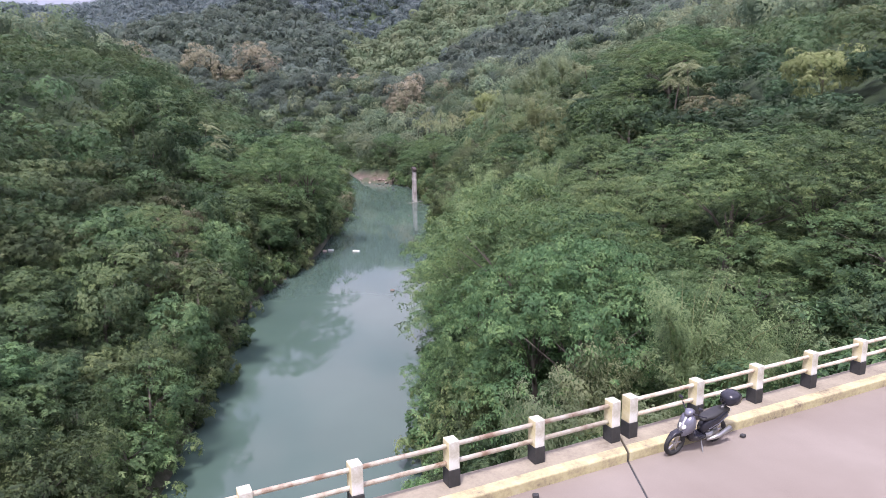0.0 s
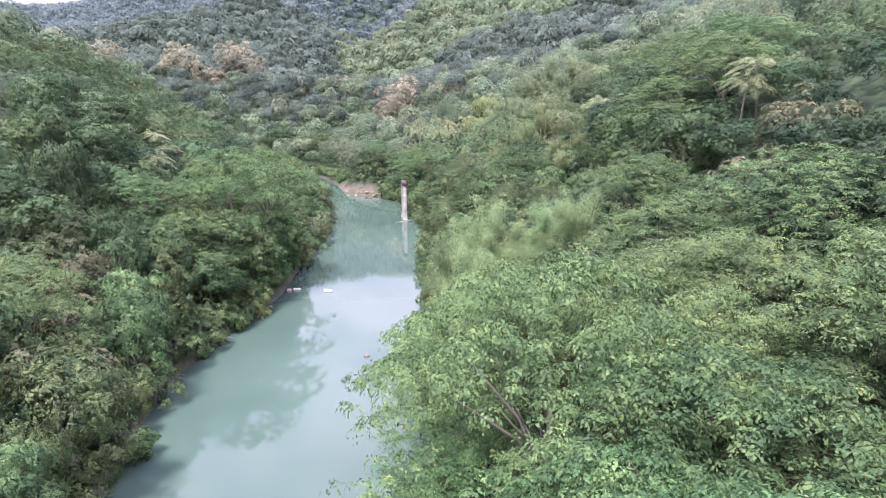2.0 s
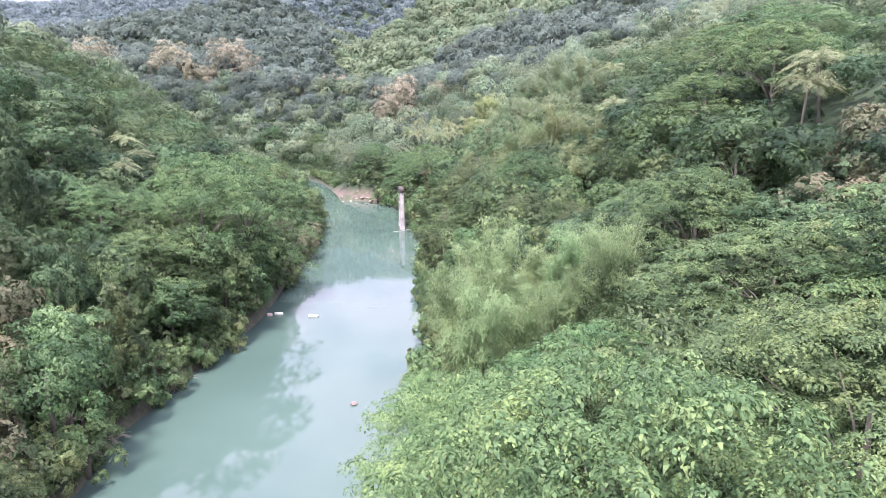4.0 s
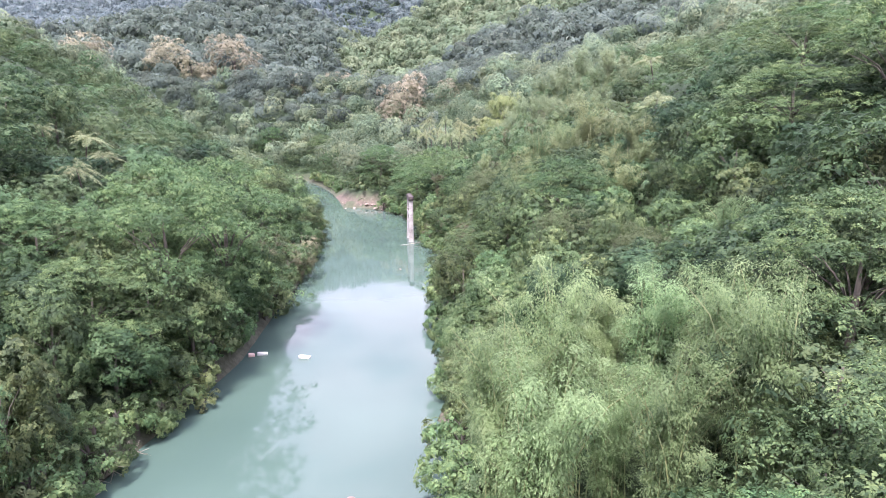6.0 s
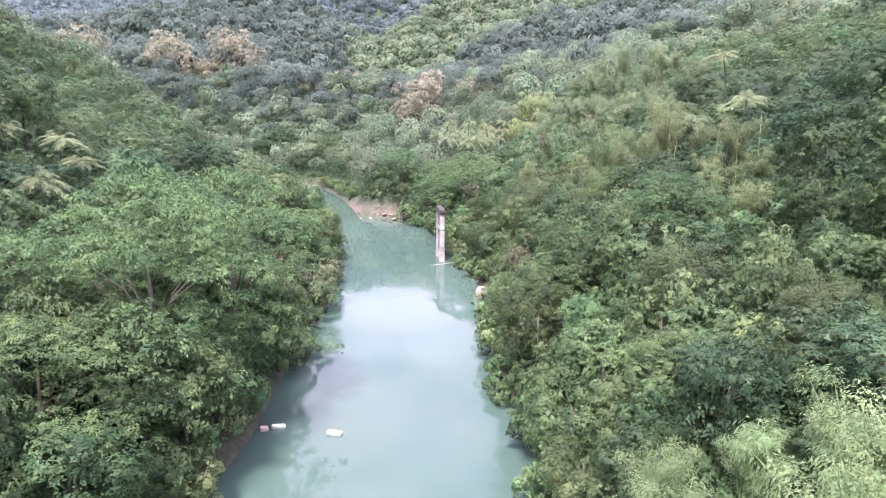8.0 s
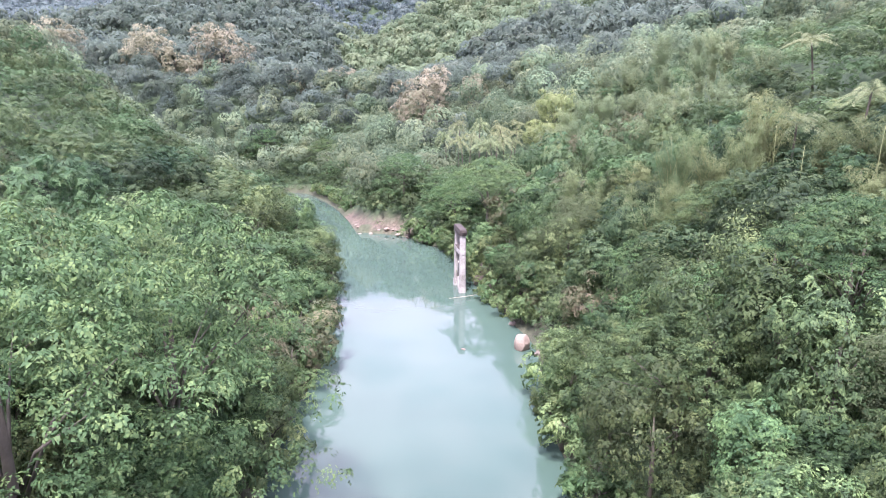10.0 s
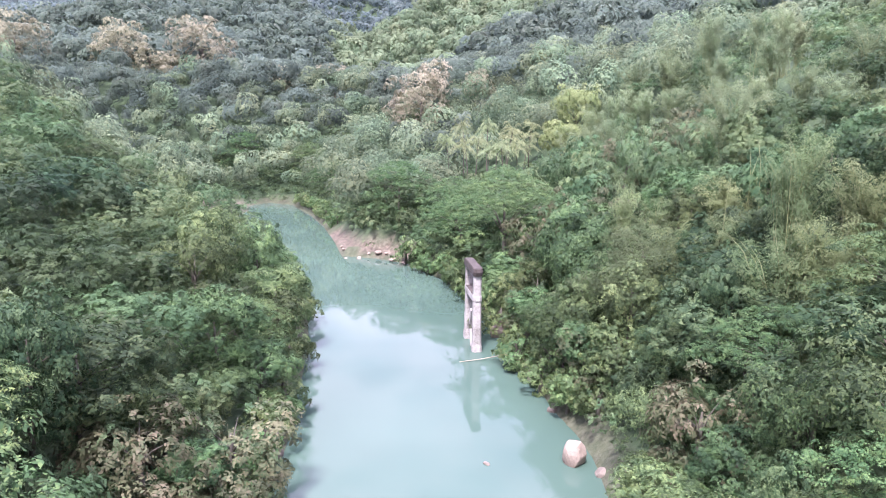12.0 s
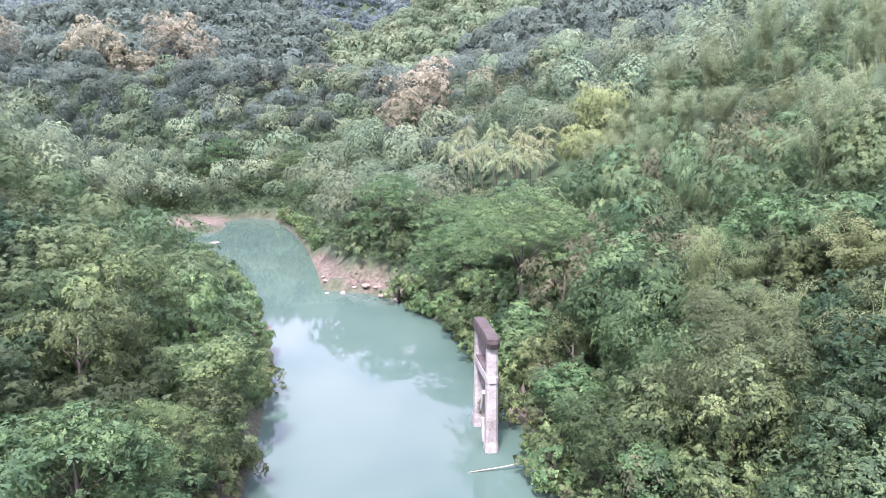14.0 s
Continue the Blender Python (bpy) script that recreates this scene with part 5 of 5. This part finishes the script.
part("dark_crust", octo(bmesh.new(), [(0, 3.2, 8.352, 0.93), (0, 3.2, 8.45, 0.9), (0, 3.2, 8.5, 0.78)], 1.2, 7.6, 0.3), m_conc_dark, pier, "dark crust on top of the tie beam")
part("broken_brace", box((0.55, 0.6, 2.6), (-0.35, 2.2, 4.6), 0.08, Matrix.Rotation(radians(24), 4, "X")), m_conc, pier)
part("broken_brace", box((0.55, 0.6, 2.6), (-0.35, 1.9, 1.4), 0.08, Matrix.Rotation(radians(-22), 4, "X")), m_conc, pier)


# ---- rocks, floats, driftwood ----
def rock(name, x, y, size, seed, mat, label, z=None, group="boulders by the water"):
    bm = bmesh.new()
    bmesh.ops.create_icosphere(bm, subdivisions=3, radius=0.5)
    r_ = random.Random(seed)
    offs = Vector((r_.uniform(0, 50), r_.uniform(0, 50), r_.uniform(0, 50)))
    planes = [(Vector((r_.gauss(0, 1), r_.gauss(0, 1), r_.gauss(0, 0.8))).normalized(), r_.uniform(0.30, 0.42)) for _ in range(7)]
    for v in bm.verts:
        for nn, dd in planes:
            over = v.co.dot(nn) - dd
            if over > 0:
                v.co -= nn * over
        v.co *= 1 + 0.10 * noise.noise(v.co * 4 + offs)
    bmesh.ops.scale(bm, vec=size, verts=bm.verts[:])
    me = bpy.data.meshes.new(name)
    bm.to_mesh(me)
    bm.free()
    me.materials.append(mat)
    ob = new(name, me)
    ob.location = (x, y, (max(height_at(x, y), -0.4) if z is None else z) + size[2] * 0.2)
    ob.rotation_euler = (0, 0, r_.uniform(0, 6.28))
    return tagged(ob, label, "rock", group)


rock("boulder", -1.5, 233.6, (2.7, 2.4, 3.7), 3, m_rock_pale, "big pale pinkish boulder at the water's edge", 0.0)
for k, (x, y, sx, sz) in enumerate([(-36.2, 334.3, 1.6, 0.8), (-32.9, 334.2, 1.5, 1.3), (-28.4, 335.0, 2.0, 1.0), (-24.6, 330.6, 2.4, 1.2), (-21.9, 328.2, 1.6, 0.9), (-37.4, 341, 1.2, 0.7), (-30.7, 335.4, 1.1, 0.6), (-26.4, 333.6, 1.4, 0.8), (-38.6, 346, 1.0, 0.6)]):
    rock("stone", x, y, (sx, sx * 0.8, sz), 20 + k, m_rock_pale, "pale stone at the foot of the gravel bank", group="stones on the gravel bank")
rock("flat_stone", -75.4, 390, (4.0, 2.2, 0.8), 41, m_rock_pale, "flat pale stone breaking the water surface", 0.0)
for k, (x, y, sx, sz) in enumerate([(-31.6, 234.2, 2.6, 2.2), (-32.2, 236.5, 2.0, 1.4), (-42.8, 309.5, 2.6, 1.8), (-43.6, 313, 1.8, 1.2), (-4.1, 262.2, 2.6, 1.8), (-3.4, 260.2, 2.0, 2.2), (-2.9, 257.0, 1.8, 1.4), (-5.2, 274, 3.4, 3.0), (-5.0, 277.0, 2.4, 2.2), (-1.6, 246, 1.6, 1.2), (0.6, 231.2, 1.8, 0.9), (-34.2, 139, 1.3, 0.9), (-35.0, 127, 1.6, 1.2), (-0.1, 152.6, 2.0, 1.4), (0.7, 155.0, 1.6, 1.0), (-7.6, 297, 1.8, 1.3)]):
    rock("boulder", x, y, (sx, sx * 0.85, sz), 50 + k, m_rock, "brown-grey boulder half under bank vegetation")
rock("water_stone", -9.5, 137.4, (1.1, 0.8, 0.6), 80, m_rock, "dark stone just above the water", 0.0)
rock("water_stone", -10.3, 233.4, (0.9, 0.5, 0.3), 81, m_rock, "dark stone just above the water", 0.0)


def foam_float(x, y, yaw, size, mat, label):
    bm = bmesh.new()
    box(size, (0, 0, size[2] * 0.3), 0.12, None, bm)
    for v in bm.verts:
        v.co += Vector((noise.noise(v.co * 2 + Vector((x, y, 0))), noise.noise(v.co * 2 + Vector((y, x, 3))), noise.noise(v.co * 2))) * 0.09
    ob = part("foam_float", bm, mat, None)
    ob.matrix_basis = pose(x, y, 0, 2, 3, yaw)
    return tagged(ob, label, "float", "floating foam blocks")


foam_float(-29.1, 176.7, 20, (0.9, 0.75, 0.55), m_pinkish, "pinkish foam block floating on the river")
foam_float(-27.6, 177.3, 12, (1.5, 0.65, 0.5), m_foam, "long white foam block floating on the river")
foam_float(-21.0, 175.8, -12, (1.7, 0.75, 0.45), m_foam, "long white foam block floating on the river")

pole = part("driftwood_pole", tube(bmesh.new(), [(-11.8, 262.4, 0.02), (-8.4, 262.8, 0.35), (-4.6, 263.3, 0.9)], [0.05, 0.07, 0.09], 6), m_stick, None, "", True)
tagged(pole, "long bleached pole leaning from the bank into the water", "driftwood")


def dead_branch(x, y, seed, size, label):
    r_ = random.Random(seed)
    bm = bmesh.new()
    for k in range(9):
        a, l = r_.uniform(0, 6.28), size * r_.uniform(0.5, 1.0)
        tip = Vector((math.cos(a) * l, math.sin(a) * l, r_.uniform(-0.1, 0.9) * size * 0.6))
        tube(bm, [(0, 0, 0), tip * 0.5 + Vector((0, 0, 0.25 * size)), tip], [0.06, 0.045, 0.015], 5)
        for j in range(2):
            e = tip * r_.uniform(0.4, 0.7) + Vector((0, 0, 0.22 * size))
            tube(bm, [e, e + Vector((r_.gauss(0, 0.3), r_.gauss(0, 0.3), r_.gauss(0, 0.25))) * size], [0.03, 0.01], 4)
    ob = part("dead_branch", bm, m_stick, None, "", True)
    ob.location = (x, y, max(height_at(x, y), 0) + 0.2)
    return tagged(ob, label, "branch", "dead branches at the waterline")


for k, (x, y, sz) in enumerate([(-30.6, 214.5, 1.6), (-34.2, 141.5, 2.6), (-33.6, 145.0, 2.2), (-35.2, 128, 2.0), (0.2, 214, 1.8), (-4.6, 283, 1.8)]):
    dead_branch(x, y, 200 + k, sz, "bare grey tangle of dead branches at the waterline")


# ---- bare bamboo shoots rising out of the clumps ----
def shoot(x, y, top, lean, seed):
    r_ = random.Random(seed)
    z, a = height_at(x, y), r_.uniform(0, 6.28)
    hgt = top - z
    dx, dy = math.cos(a) * lean, math.sin(a) * lean
    pts = [(0, 0, 0), (dx * 0.05, dy * 0.05, hgt * 0.4), (dx * 0.25, dy * 0.25, hgt * 0.8), (dx * 0.6, dy * 0.6, hgt), (dx, dy, hgt * 0.98)]
    ob = part("bamboo_shoot", tube(bmesh.new(), pts, [0.045, 0.042, 0.036, 0.026, 0.014], 5), m_culm, None, "", True)
    ob.location = (x, y, z)
    return tagged(ob, "tall bare pale green bamboo shoot with a bent tip", "bamboo", "bare bamboo shoots")


for k, (x, y, top, lean) in enumerate([(24, 256, 30, 1.5), (24.8, 255, 31, 1.2), (23.2, 255.4, 29, 1.8), (30, 205, 34, 1.0), (27, 214, 31, 1.4), (30.6, 228, 33, 1.3), (22, 242, 31, 1.0), (20.5, 239.5, 29, 1.2), (34, 200, 35, 1.2), (17, 247, 27, 1.2), (36, 285, 43, 1.2), (41, 296, 46, 1.2), (27, 190, 32, 1.3)]):
    shoot(x, y, top, lean, 300 + k)
